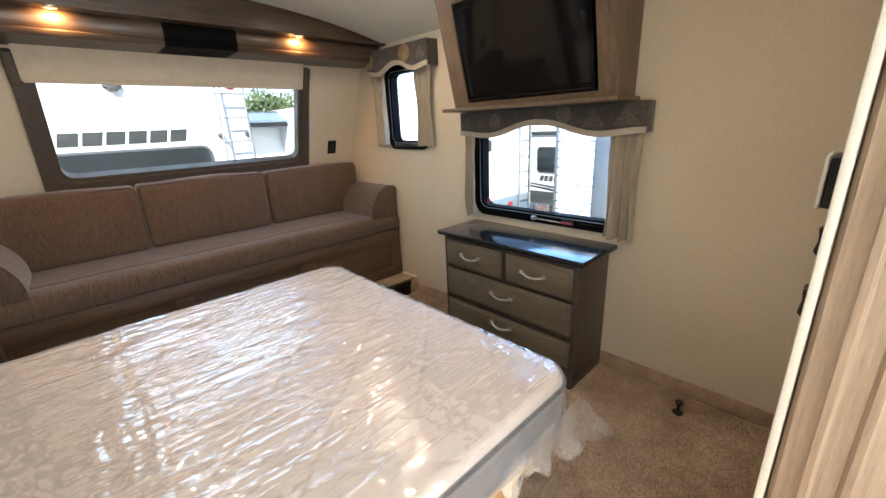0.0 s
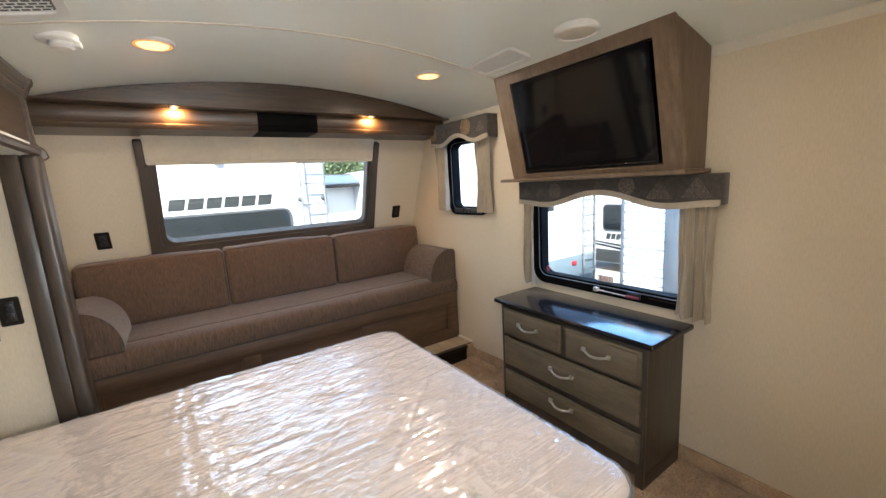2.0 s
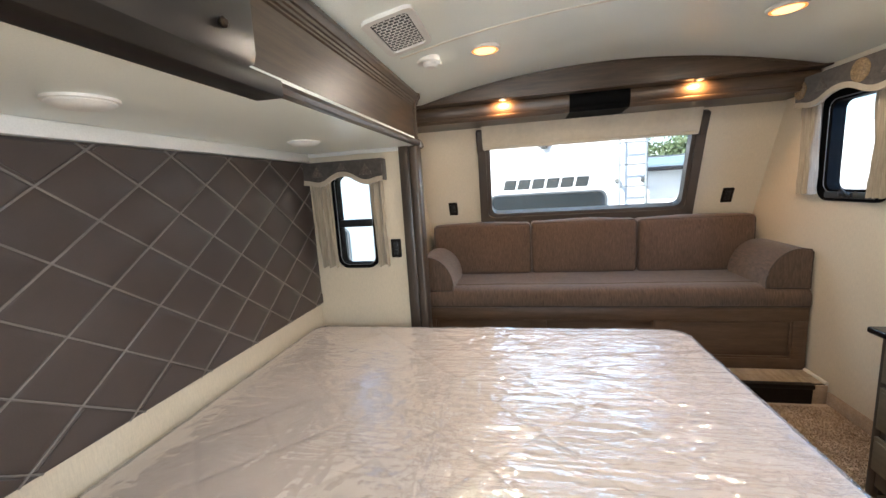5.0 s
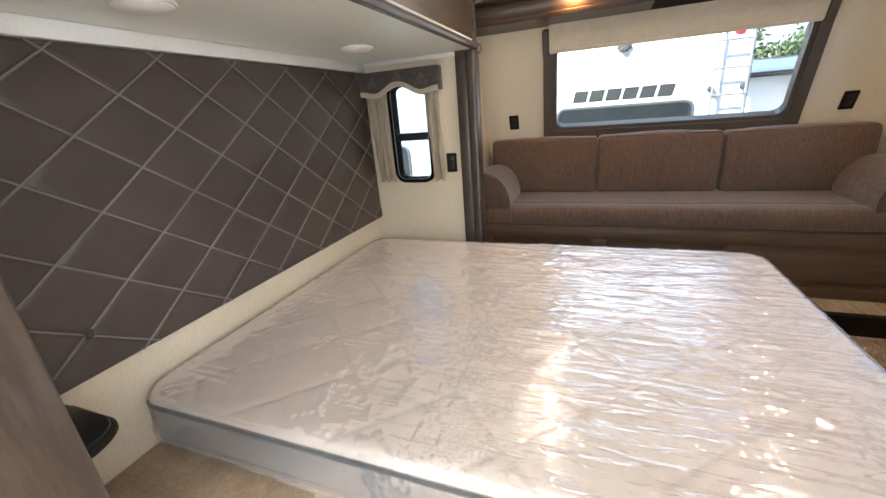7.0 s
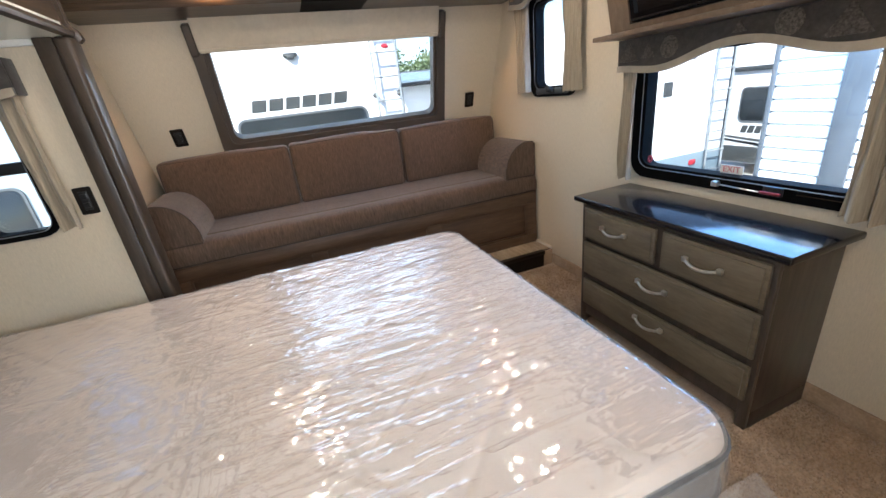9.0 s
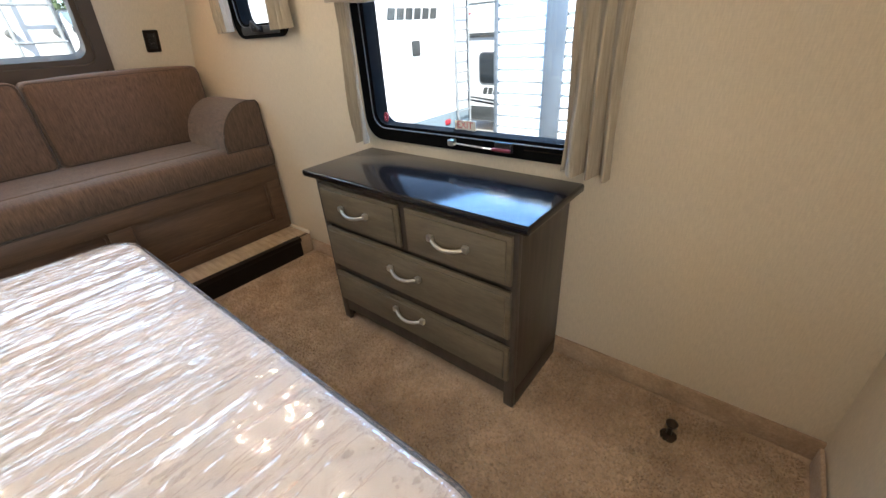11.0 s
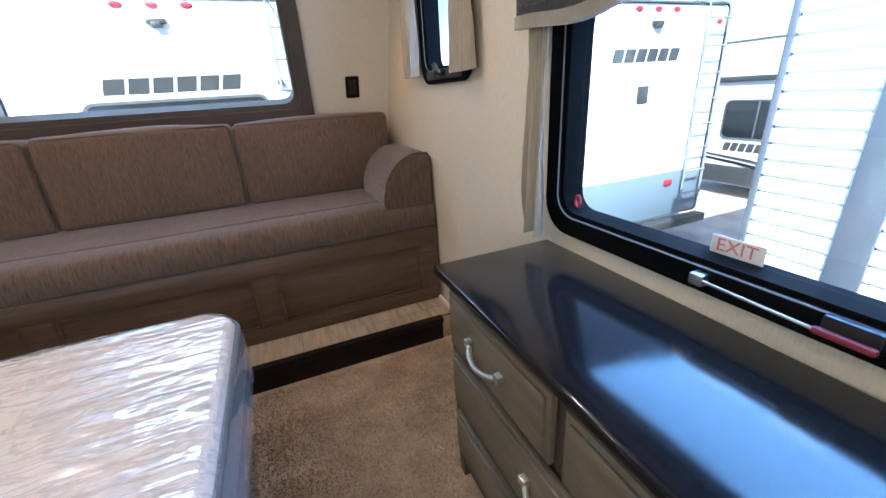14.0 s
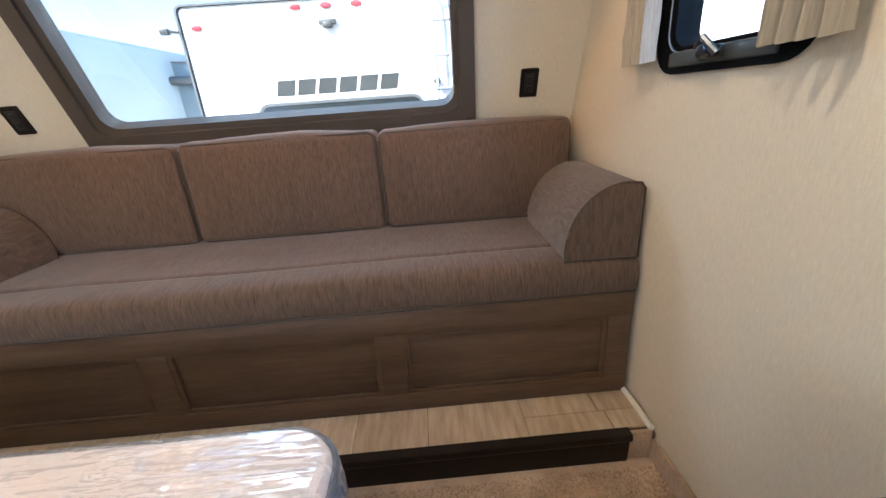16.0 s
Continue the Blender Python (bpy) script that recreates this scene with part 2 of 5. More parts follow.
GASKET = plain("grey_glass_gasket", (0.22, 0.23, 0.24), 0.5)
BRONZE = plain("bronze_window_frame", (0.075, 0.058, 0.045), 0.5, vary=0.1)
GLOSSBLACK = plain("piano_black_plastic", (0.004, 0.004, 0.005), 0.10, vary=0.05, relief=0.0, spec=0.3)
SCREEN = plain("tv_screen_glass", (0.006, 0.006, 0.007), 0.06, vary=0.05, relief=0.0, spec=0.5)
NICKEL = plain("satin_nickel", (0.72, 0.69, 0.63), 0.34, 1.0, vary=0.05)
STEEL = plain("dark_bronze_metal", (0.05, 0.035, 0.024), 0.3, 0.8)
LEATHER = plain("brown_faux_leather", (0.068, 0.051, 0.044), 0.36, vary=0.12, scale=4, grain=260, relief=0.25)
STITCH = plain("pale_leather_seam", (0.21, 0.182, 0.165), 0.6)
DRAPE = fabric("taupe_drape", (0.38, 0.325, 0.245), (14, 14, 0.6), 0.22, scale=14)
BAND = fabric("cream_valance_band", (0.46, 0.40, 0.31), (3, 3, 3), 0.10)
VALANCE = fabric("charcoal_patterned_valance", (0.074, 0.065, 0.058), (4, 4, 4), 0.26, scale=12)
MEDALLION = fabric("embroidered_medallion", (0.125, 0.108, 0.088), (5, 5, 5), 0.75, scale=30)
GOLDPATCH = fabric("gold_medallion", (0.24, 0.165, 0.085), (5, 5, 5), 0.6, scale=30)
SHADE = fabric("cream_roller_shade", (0.62, 0.54, 0.42), (3, 3, 3), 0.06)
TICKING = fabric("white_quilted_ticking", (0.76, 0.645, 0.545), (4, 4, 4), 0.06, scale=8)
MATSIDE = fabric("grey_mattress_border", (0.105, 0.102, 0.102), (4, 4, 4), 0.2)
FILM = film_material()
GLASS = glass_material("window_glass", (0.95, 0.98, 0.98))
LED = emitter("warm_led_diffuser", (1.0, 0.52, 0.20), 0.95)
TRIANGLE = fabric("grey_stitched_patch", (0.105, 0.090, 0.076), (5, 5, 5), 0.6, scale=26)
DARKRED = plain("dull_red_grip", (0.22, 0.03, 0.045), 0.4)
PINK = plain("faded_red_print", (0.62, 0.20, 0.22), 0.6)
PANELGREY = plain("dark_brown_laminate", (0.020, 0.016, 0.014), 0.30)
GLOWRING = emitter("amber_glow_ring", (1.0, 0.30, 0.06), 0.5)
RED = plain("red_plastic", (0.42, 0.03, 0.045), 0.4)
FIBRE = plain("white_gelcoat", (0.80, 0.81, 0.80), 0.3, vary=0.03, scale=1.0)
PALEBLUE = plain("blue_grey_paint_and_shade", (0.17, 0.23, 0.27), 0.35, vary=0.04, scale=1.0)
GREYGEL = plain("shaded_grey_gelcoat", (0.36, 0.44, 0.48), 0.4, vary=0.05, scale=1.0)
GREYBAND = plain("grey_graphic_and_shade", (0.045, 0.05, 0.05), 0.45)
POSTGREY = plain("grey_post", (0.10, 0.112, 0.12), 0.5)
ALU = plain("aluminium_tube", (0.27, 0.29, 0.30), 0.45, 0.2)
TINT = plain("dark_tinted_glazing", (0.02, 0.025, 0.028), 0.08)
GRAVEL = plain("pale_gravel", (0.40, 0.37, 0.33), 0.9, vary=0.25, scale=2.0, grain=60, relief=0.6, depth=0.01)
BARK = plain("bark", (0.09, 0.065, 0.045), 0.9, vary=0.3)
LEAF = plain("leaf_green", (0.10, 0.14, 0.06), 0.7, vary=0.3, scale=3)


def plank_material():
    """Whitewashed vinyl planks, each of its own tone."""
    m, nt, b = base_material("whitewashed_vinyl_plank", 0.45)
    g1 = noise_tex(nt, 3.0, 5.0, 0.65, (14, 2.0, 14))
    info = nt.nodes.new("ShaderNodeObjectInfo")
    col = ramp(nt, g1, [(0.3, (0.33, 0.25, 0.17)), (0.55, (0.48, 0.38, 0.27)), (0.75, (0.57, 0.47, 0.35))])
    col = blend(nt, col, ramp(nt, info.outputs["Random"], [(0, (0.72, 0.70, 0.68)), (1, (1, 1, 1))]), 0.8, "MULTIPLY")
    nt.links.new(col, b.inputs["Base Color"])
    bump(nt, b, g1, 0.12, 0.001)
    return m


PLANK = plank_material()

# ---- mesh helpers ----
BASE = {}


def thing(name, at=(0, 0, 0), label="", category="", group="", kind="", m=None):
    """An empty at the base of a thing; its parts are written in the same coordinates as `at`, in the frame m."""
    ob = new(name)
    ob.empty_display_size = 0.05
    ob.matrix_basis = (m or Matrix.Identity(4)) @ Matrix.Translation(at)
    BASE[ob] = Vector(at)
    return tagged(ob, label, category, group, kind)


def finish(bm, name, mat, smooth=True):
    bmesh.ops.recalc_face_normals(bm, faces=bm.faces)
    me = bpy.data.meshes.new(name)
    bm.to_mesh(me)
    bm.free()
    me.materials.append(mat)
    if smooth:
        me.shade_smooth()
        me.set_sharp_from_angle(angle=radians(38))
    return me


def part(name, bm, mat, parent, label="", smooth=True):
    base = BASE[parent]
    bmesh.ops.translate(bm, verts=bm.verts, vec=-base)
    ob = new(name, finish(bm, name, mat, smooth))
    ob.parent = parent
    BASE[ob] = base
    if label:
        ob["label"] = label
    return ob


def solo(name, bm, mat, label="", category="", group="", kind="", at=(0, 0, 0), m=None, smooth=True):
    """A thing that is one mesh."""
    bmesh.ops.translate(bm, verts=bm.verts, vec=-Vector(at))
    ob = new(name, finish(bm, name, mat, smooth))
    ob.matrix_basis = (m or Matrix.Identity(4)) @ Matrix.Translation(at)
    BASE[ob] = Vector(at)
    return tagged(ob, label, category, group, kind)


def slab(x0, x1, y0, y1, z0, z1, b=0.0, seg=2):
    bm = bmesh.new()
    bmesh.ops.create_cube(bm, size=1.0)
    for v in bm.verts:
        v.co = ((x0 + x1) / 2 + v.co.x * (x1 - x0), (y0 + y1) / 2 + v.co.y * (y1 - y0), (z0 + z1) / 2 + v.co.z * (z1 - z0))
    if b:
        bmesh.ops.bevel(bm, geom=bm.edges[:], offset=b, segments=seg, profile=0.5, affect="EDGES")
    return bm


def joined(*bms):
    out = bms[0]
    for other in bms[1:]:
        tmp = bpy.data.meshes.new("tmp")
        other.to_mesh(tmp)
        other.free()
        out.from_mesh(tmp)
        bpy.data.meshes.remove(tmp)
    return out


def to3(axis, p, q, s):
    """(p, q) in the plane, s along the axis."""
    return {"y": (p, s, q), "x": (s, p, q), "z": (p, q, s)}[axis]


def prism(pts, axis, a, b, bev=0.0, seg=2):
    bm = bmesh.new()
    lo = [bm.verts.new(to3(axis, p, q, a)) for p, q in pts]
    hi = [bm.verts.new(to3(axis, p, q, b)) for p, q in pts]
    bm.faces.new(lo)
    bm.faces.new(hi[::-1])
    n = len(pts)
    for i in range(n):
        bm.faces.new((lo[i], hi[i], hi[(i + 1) % n], lo[(i + 1) % n]))
    if bev:
        rim = [e for e in bm.edges if abs(to3(axis, 0, 0, 1)[0] * (e.verts[0].co.x - e.verts[1].co.x) + to3(axis, 0, 0, 1)[1] * (e.verts[0].co.y - e.verts[1].co.y) + to3(axis, 0, 0, 1)[2] * (e.verts[0].co.z - e.verts[1].co.z)) < 1e-6]
        bmesh.ops.bevel(bm, geom=rim, offset=bev, segments=seg, profile=0.5, affect="EDGES")
    return bm


def rrect(x0, x1, z0, z1, r, n=6):
    pts = []
    for cx, cz, a0 in ((x1 - r, z1 - r, 0), (x0 + r, z1 - r, 90), (x0 + r, z0 + r, 180), (x1 - r, z0 + r, 270)):
        for i in range(n + 1):
            a = radians(a0 + 90 * i / n)
            pts.append((cx + r * math.cos(a), cz + r * math.sin(a)))
    return pts


def ring(outer, inner, axis, a, b, bev=0.0):
    """A frame between two outlines of equally many points."""
    bm = bmesh.new()
    loops = [[bm.verts.new(to3(axis, p, q, s)) for p, q in pts] for pts, s in ((outer, a), (inner, a), (inner, b), (outer, b))]
    n = len(outer)
    for k in range(4):
        for i in range(n):
            bm.faces.new((loops[k][i], loops[k][(i + 1) % n], loops[(k + 1) % 4][(i + 1) % n], loops[(k + 1) % 4][i]))
    if bev:
        edges = [e for e in bm.edges if len(e.link_faces) == 2 and e.calc_face_angle(0) > 1.2]
        bmesh.ops.bevel(bm, geom=edges, offset=bev, segments=2, profile=0.5, affect="EDGES")
    return bm


def lathe(profile, at, segs=24, axis="z"):
    """profile: (radius, height) pairs from bottom to top, turned round an axis through at."""
    bm = bmesh.new()
    rows = []
    for r, h in profile:
        row = []
        for i in range(segs):
            a = 2 * math.pi * i / segs
            c, s = r * math.cos(a), r * math.sin(a)
            p = {"z": (c, s, h), "y": (c, h, s), "x": (h, c, s)}[axis]
            row.append(bm.verts.new(Vector(at) + Vector(p)))
        rows.append(row)
    for lo, hi in zip(rows, rows[1:]):
        for i in range(segs):
            bm.faces.new((lo[i], lo[(i + 1) % segs], hi[(i + 1) % segs], hi[i]))
    bm.faces.new(rows[0])
    bm.faces.new(rows[-1])
    return bm


def tube(pts, r, segs=8, closed=False):
    bm = bmesh.new()
    pts = [Vector(p) for p in pts]
    rows = []
    n = len(pts)
    up0 = Vector((0.13, 0.29, 1)).normalized()
    for i, p in enumerate(pts):
        a, b = pts[(i - 1) % n if closed else max(i - 1, 0)], pts[(i + 1) % n if closed else min(i + 1, n - 1)]
        d = (b - a).normalized()
        side = d.cross(up0 if abs(d.dot(up0)) < 0.95 else Vector((1, 0, 0))).normalized()
        up = side.cross(d)
        rows.append([bm.verts.new(p + r * (math.cos(2 * math.pi * k / segs) * side + math.sin(2 * math.pi * k / segs) * up)) for k in range(segs)])
    for i in range(n if closed else n - 1):
        lo, hi = rows[i], rows[(i + 1) % n]
        for k in range(segs):
            bm.faces.new((lo[k], lo[(k + 1) % segs], hi[(k + 1) % segs], hi[k]))
    if not closed:
        bm.faces.new(rows[0])
        bm.faces.new(rows[-1])
    return bm


def cushion(x0, x1, y0, y1, z0, z1, r=0.03, puff=(0.01, 0.01, 0.01), cuts=7):
    """A stuffed block: rounded edges and bellied faces."""
    bm = slab(x0, x1, y0, y1, z0, z1, r, 4)
    long_edges = [e for e in bm.edges if e.calc_length() > 0.05]
    bmesh.ops.subdivide_edges(bm, edges=long_edges, cuts=cuts, use_grid_fill=True)
    c = Vector(((x0 + x1) / 2, (y0 + y1) / 2, (z0 + z1) / 2))
    h = Vector(((x1 - x0) / 2, (y1 - y0) / 2, (z1 - z0) / 2))
    for v in bm.verts:
        t = [max(-1, min(1, (v.co[i] - c[i]) / h[i])) for i in range(3)]
        for i in range(3):
            j, k = (i + 1) % 3, (i + 2) % 3
            v.co[i] += puff[i] * t[i] * abs(t[i]) * (1 - t[j] ** 2) * (1 - t[k] ** 2)
    return bm


def holed(us, zs, holes, d0, d1, axis="y"):
    """A wall sheet over the grid us x zs, from depth d0 to d1, with rectangular holes (u0, u1, z0, z1)."""
    us = sorted(set(us) | {h[0] for h in holes} | {h[1] for h in holes})
    zs = sorted(set(zs) | {h[2] for h in holes} | {h[3] for h in holes})
    bm = bmesh.new()
    grid = {(i, j, k): bm.verts.new(to3(axis, u, z, d)) for i, u in enumerate(us) for j, z in enumerate(zs) for k, d in enumerate((d0, d1))}
    nu, nz = len(us) - 1, len(zs) - 1

    def solid(i, j):
        if not (0 <= i < nu and 0 <= j < nz):
            return False
        u, z = (us[i] + us[i + 1]) / 2, (zs[j] + zs[j + 1]) / 2
        return not any(h[0] < u < h[1] and h[2] < z < h[3] for h in holes)

    for i in range(nu):
        for j in range(nz):
            if not solid(i, j):
                continue
            for k in (0, 1):
                bm.faces.new([grid[i, j, k], grid[i + 1, j, k], grid[i + 1, j + 1, k], grid[i, j + 1, k]])
            for (di, dj), a, b in (((-1, 0), (0, 0), (0, 1)), ((1, 0), (1, 0), (1, 1)), ((0, -1), (0, 0), (1, 0)), ((0, 1), (0, 1), (1, 1))):
                if not solid(i + di, j + dj):
                    bm.faces.new([grid[i + a[0], j + a[1], 0], grid[i + b[0], j + b[1], 0], grid[i + b[0], j + b[1], 1], grid[i + a[0], j + a[1], 1]])
    bmesh.ops.delete(bm, geom=[v for v in bm.verts if not v.link_faces], context="VERTS")
    return bm


def fbm(x, y, z=0.0):
    return noise.fractal(Vector((x, y, z)), 1.0, 2.0, 4)

# ---- the room: walls, floor, ceiling ----
XL, XR = -2.49, -0.02
RIGHT = pose(-0.05, 0, 0, 0, 0, -89.08)      # right wall: x along it towards the door, -y into the room
REAR = pose(0, 0, 1.17, 21.8)                # raked rear wall: z up its slope, -y into the room


def ceil_z(x):
    return 2.035 - 0.112 * (x + 1.21) ** 2


floor = solo("floor", slab(XL, 0.12, -5.2, 0.6, -0.06, 0.0), CARPET, "beige cut-pile carpet", "floor", kind="structure")

# Unseen openings along the passage are cut in to admit light.
wall_right = solo("wall_right", holed([-0.6, 5.3], [-0.05, 2.2], [(1.47, 2.355, 0.79, 1.31), (0.615, 0.975, 1.20, 1.69), (3.60, 4.90, 0.88, 1.62)], 0.0, 0.06), WALL,
                  "cream linen-embossed wall with two windows", "wall", kind="structure", m=RIGHT, smooth=False)
wall_rear = solo("wall_rear", holed([XL - 0.05, 0.1], [-1.35, 1.0], [(-1.98, -0.525, -0.085, 0.60)], 0.0, 0.05), WALL,
                 "cream raked rear wall with a wide window", "wall", kind="structure", m=REAR, smooth=False)
wall_left = solo("wall_left", holed([-5.2, 0.6], [-0.05, 2.1], [(-2.99, -0.952, 0.0, 1.6), (-4.9, -3.6, 0.88, 1.62)], XL - 0.05, XL, "x"), WALL,
                 "cream side wall open to the bed recess", "wall", kind="structure", smooth=False)

arc = [(XL - 0.06 + i * (2.62 / 24), ceil_z(XL - 0.06 + i * (2.62 / 24))) for i in range(25)]
ceiling = solo("ceiling", prism(arc + [(p, q + 0.05) for p, q in arc[::-1]], "y", -5.2, 0.6), CEILING,
               "pale arched ceiling panels with a cross seam", "ceiling", kind="structure")
seam_arc = [(x, z) for x, z in arc if -2.3 < x < -0.1]
solo("trim_ceiling_seam", prism([(p, q - 0.0025) for p, q in seam_arc] + [(p, q + 0.004) for p, q in seam_arc[::-1]], "y", -1.447, -1.433), TRIMW,
     "thin batten over the ceiling seam", "trim", kind="structure")
solo("trim_ceiling_edge", prism([(0.0, 1.843), (0.0, 1.893), (-0.012, 1.888), (-0.014, 1.871)], "x", 0.55, 5.0, 0.0), TRIMW,
     "slim cream bead along the ceiling edge", "trim", kind="structure", m=RIGHT)

# partition to the passage, with the doorway the walk starts in
partition = solo("wall_front", holed([-1.10, 0.12], [-0.05, 2.1], [], -3.30, -3.123), WALL, "cream partition beside the doorway", "wall", kind="structure", smooth=False)
solo("wall_front_upper", slab(XL, -1.10, -3.30, -3.118, 1.95, 2.1), WALL, "cream panel over the doorway", "wall", kind="structure", smooth=False)
casing = thing("door_frame", (-1.12, -3.2, 0), "pale oak veneer door casing with rounded ribs", "door frame", kind="structure")
rib = [(-1.10, -3.133), (-1.122, -3.135), (-1.130, -3.141), (-1.130, -3.165), (-1.136, -3.172), (-1.136, -3.182), (-1.130, -3.188), (-1.128, -3.215),
       (-1.134, -3.221), (-1.134, -3.231), (-1.128, -3.237), (-1.124, -3.300), (-1.10, -3.300)]
part("jamb", prism(rib, "z", 0.0, 1.95, 0.002), OAK, casing)
part("edge_strip", slab(-1.127, -1.10, -3.131, -3.117, 0.0, 1.95, 0.003), TRIMW, casing, "off-white edge strip")
solo("wall_passage_end", holed([XL, 0.1], [-0.05, 2.1], [(-2.1, -0.5, 0.9, 1.7)], -5.25, -5.2), WALL, "cream wall behind the walker", "wall", kind="structure", smooth=False)

# carpet turned up the right wall
solo("baseboard_carpet", slab(0.78, 3.14, -0.014, -0.002, 0.0, 0.078, 0.004), CARPET, "strip of beige carpet turned up the wall", "baseboard", kind="structure", m=RIGHT)
solo("baseboard_partition", slab(-1.1, -0.03, -3.121, -3.109, 0.0, 0.075, 0.004), CARPET, "strip of beige carpet turned up the wall", "baseboard", kind="structure")

# ---- slide-out bed recess ----
SX, SY0, SY1, SF, SC = -3.01, -3.0, -0.955, 0.322, 1.597
solo("wall_recess_head", slab(SX - 0.05, SX, SY0 - 0.05, SY1 + 0.05, 0.0, 1.75), WALL, "cream wall behind the headboard", "wall", kind="structure", smooth=False)
solo("wall_recess_far", holed([SX, -2.37], [0.0, 1.75], [(-2.835, -2.595, 0.915, 1.455)], SY1, SY1 + 0.05), WALL, "cream end wall of the bed recess with a narrow window", "wall", kind="structure", smooth=False)
solo("wall_recess_near", slab(SX, -2.40, SY0 - 0.05, SY0, 0.0, 1.75), WALL, "cream end wall of the bed recess", "wall", kind="structure", smooth=False)
solo("ceiling_recess", slab(SX, -2.31, SY0, SY1, SC, SC + 0.05), CEILING, "low pale ceiling over the bed head", "ceiling", kind="structure")
solo("floor_recess", slab(SX, -2.36, SY0, SY1, 0.0, SF, 0.006), CARPET, "raised carpeted ledge under the bed head", "floor", kind="structure")
solo("trim_recess_cove", joined(slab(SX, SX + 0.03, SY0, SY1, 1.548, SC, 0.006), slab(SX + 0.03, -2.41, SY1 - 0.02, SY1, 1.575, SC, 0.004)), WHITE, "white cove strip under the recess ceiling", "trim", kind="structure")

fascia = thing("slide_fascia", (-2.4, -0.9, 1.597), "dark stained timber fascia with crown moulding over the bed recess", "fascia")
prof = [(-2.49, 1.60), (-2.305, 1.597), (-2.292, 1.602), (-2.287, 1.615), (-2.296, 1.630), (-2.312, 1.638), (-2.316, 1.65), (-2.318, 1.818), (-2.312, 1.822),
        (-2.312, 1.828), (-2.306, 1.831), (-2.306, 1.840), (-2.300, 1.843), (-2.300, 1.853), (-2.294, 1.856), (-2.290, 1.868), (-2.284, 1.874), (-2.284, 1.89), (-2.49, 1.90)]
part("board", prism(prof, "y", -3.10, -0.925, 0.0), WALNUT_Y, fascia)
endcap = [(p + (0.010 if p > -2.4 else 0), q) for p, q in prof]
part("end_block", prism([(-2.49, 1.582), (-2.286, 1.580), (-2.272, 1.592)] + endcap[3:], "y", -0.925, -0.895, 0.003), WALNUT_Y, fascia)
hatch = part("access_panel", prism([(-3.10, 1.632), (-2.395, 1.632), (-2.365, 1.648), (-2.355, 1.672), (-2.352, 1.80), (-3.10, 1.80)], "x", -2.322, -2.300, 0.003), PANELGREY, fascia, "dark satin access panel")
part("lower_band", slab(-2.36, -2.284, -3.10, -2.29, 1.588, 1.630, 0.004), DARKBROWN, fascia, "dark brown lower band")
part("knob", lathe([(0.008, 0), (0.011, 0.004), (0.011, 0.010), (0.006, 0.014)], (-2.300, -2.46, 1.70), 14, "x"), STEEL, fascia)

post = thing("recess_post", (-2.34, -0.95, 0), "dark stained timber post at the edge of the bed recess", "post")
part("stile", slab(-2.405, -2.345, -0.985, -0.90, 0.0, 1.597, 0.004), WALNUT_Z, post)
part("rounded_edge", slab(-2.345, -2.288, -0.995, -0.90, 0.0, 1.597, 0.016, 4), WALNUT_Z, post)
post2 = thing("wardrobe_panel", (-2.35, -3.1, 0), "taupe wood-grain end panel beside the doorway, shade in its dark tone", "panel")
part("side", slab(-2.49, -2.303, -3.118, -3.008, 0.0, 1.597, 0.004), PANELWOOD, post2)
part("edge_strip", slab(-2.302, -2.285, -3.120, -3.006, 0.0, 1.597, 0.005, 3), WALNUT_Z, post2, "dark rounded edge strip")

# ---- headboard: one padded diamond beside another ----
headboard = thing("headboard", (SX, -1.95, 0.655), "dark brown padded faux-leather headboard with pale diamond seams", "headboard")
part("backing", slab(SX + 0.001, SX + 0.012, -2.995, -0.962, 0.657, 1.546), LEATHER, headboard)


def clip(poly, y0, y1, z0, z1):
    for axis, lim, keep in ((0, y0, 1), (0, y1, -1), (1, z0, 1), (1, z1, -1)):
        out = []
        for i, p in enumerate(poly):
            q = poly[(i + 1) % len(poly)]
            a, b = keep * (p[axis] - lim), keep * (q[axis] - lim)
            if a >= 0:
                out.append(p)
            if a * b < 0:
                t = a / (a - b)
                out.append((p[0] + t * (q[0] - p[0]), p[1] + t * (q[1] - p[1])))
        poly = out
        if len(poly) < 3:
            return []
    return poly


def inset(poly, d):
    n = len(poly)
    area = sum(poly[i][0] * poly[(i + 1) % n][1] - poly[(i + 1) % n][0] * poly[i][1] for i in range(n))
    s = 1 if area > 0 else -1
    lines = []
    for i in range(n):
        p, q = Vector(poly[i]), Vector(poly[(i + 1) % n])
        e = (q - p).normalized()
        nn = Vector((-e.y, e.x)) * s
        lines.append((p + nn * d, e))
    out = []
    for i in range(n):
        (p, e), (q, f) = lines[i - 1], lines[i]
        den = e.x * f.y - e.y * f.x
        if abs(den) < 1e-6:
            out.append(tuple(q))
            continue
        t = ((q.x - p.x) * f.y - (q.y - p.y) * f.x) / den
        out.append(tuple(p + e * t))
    return out


def pad(poly, x):
    """A padded tile on an outline in (y, z), rising from x."""
    bm = bmesh.new()
    rows = []
    for d, h in ((0.002, 0.0), (0.002, 0.005), (0.009, 0.010), (0.028, 0.014)):
        pts = inset(poly, d) if d < 0.025 else inset(poly, min(d, 0.25 * min((Vector(poly[i]) - Vector(poly[(i + 1) % len(poly)])).length for i in range(len(poly)))))
        rows.append([bm.verts.new((x + h, p, q)) for p, q in pts])
    n = len(poly)
    for lo, hi in zip(rows, rows[1:]):
        for i in range(n):
            bm.faces.new((lo[i], lo[(i + 1) % n], hi[(i + 1) % n], hi[i]))
    bm.faces.new(rows[-1])
    return bm


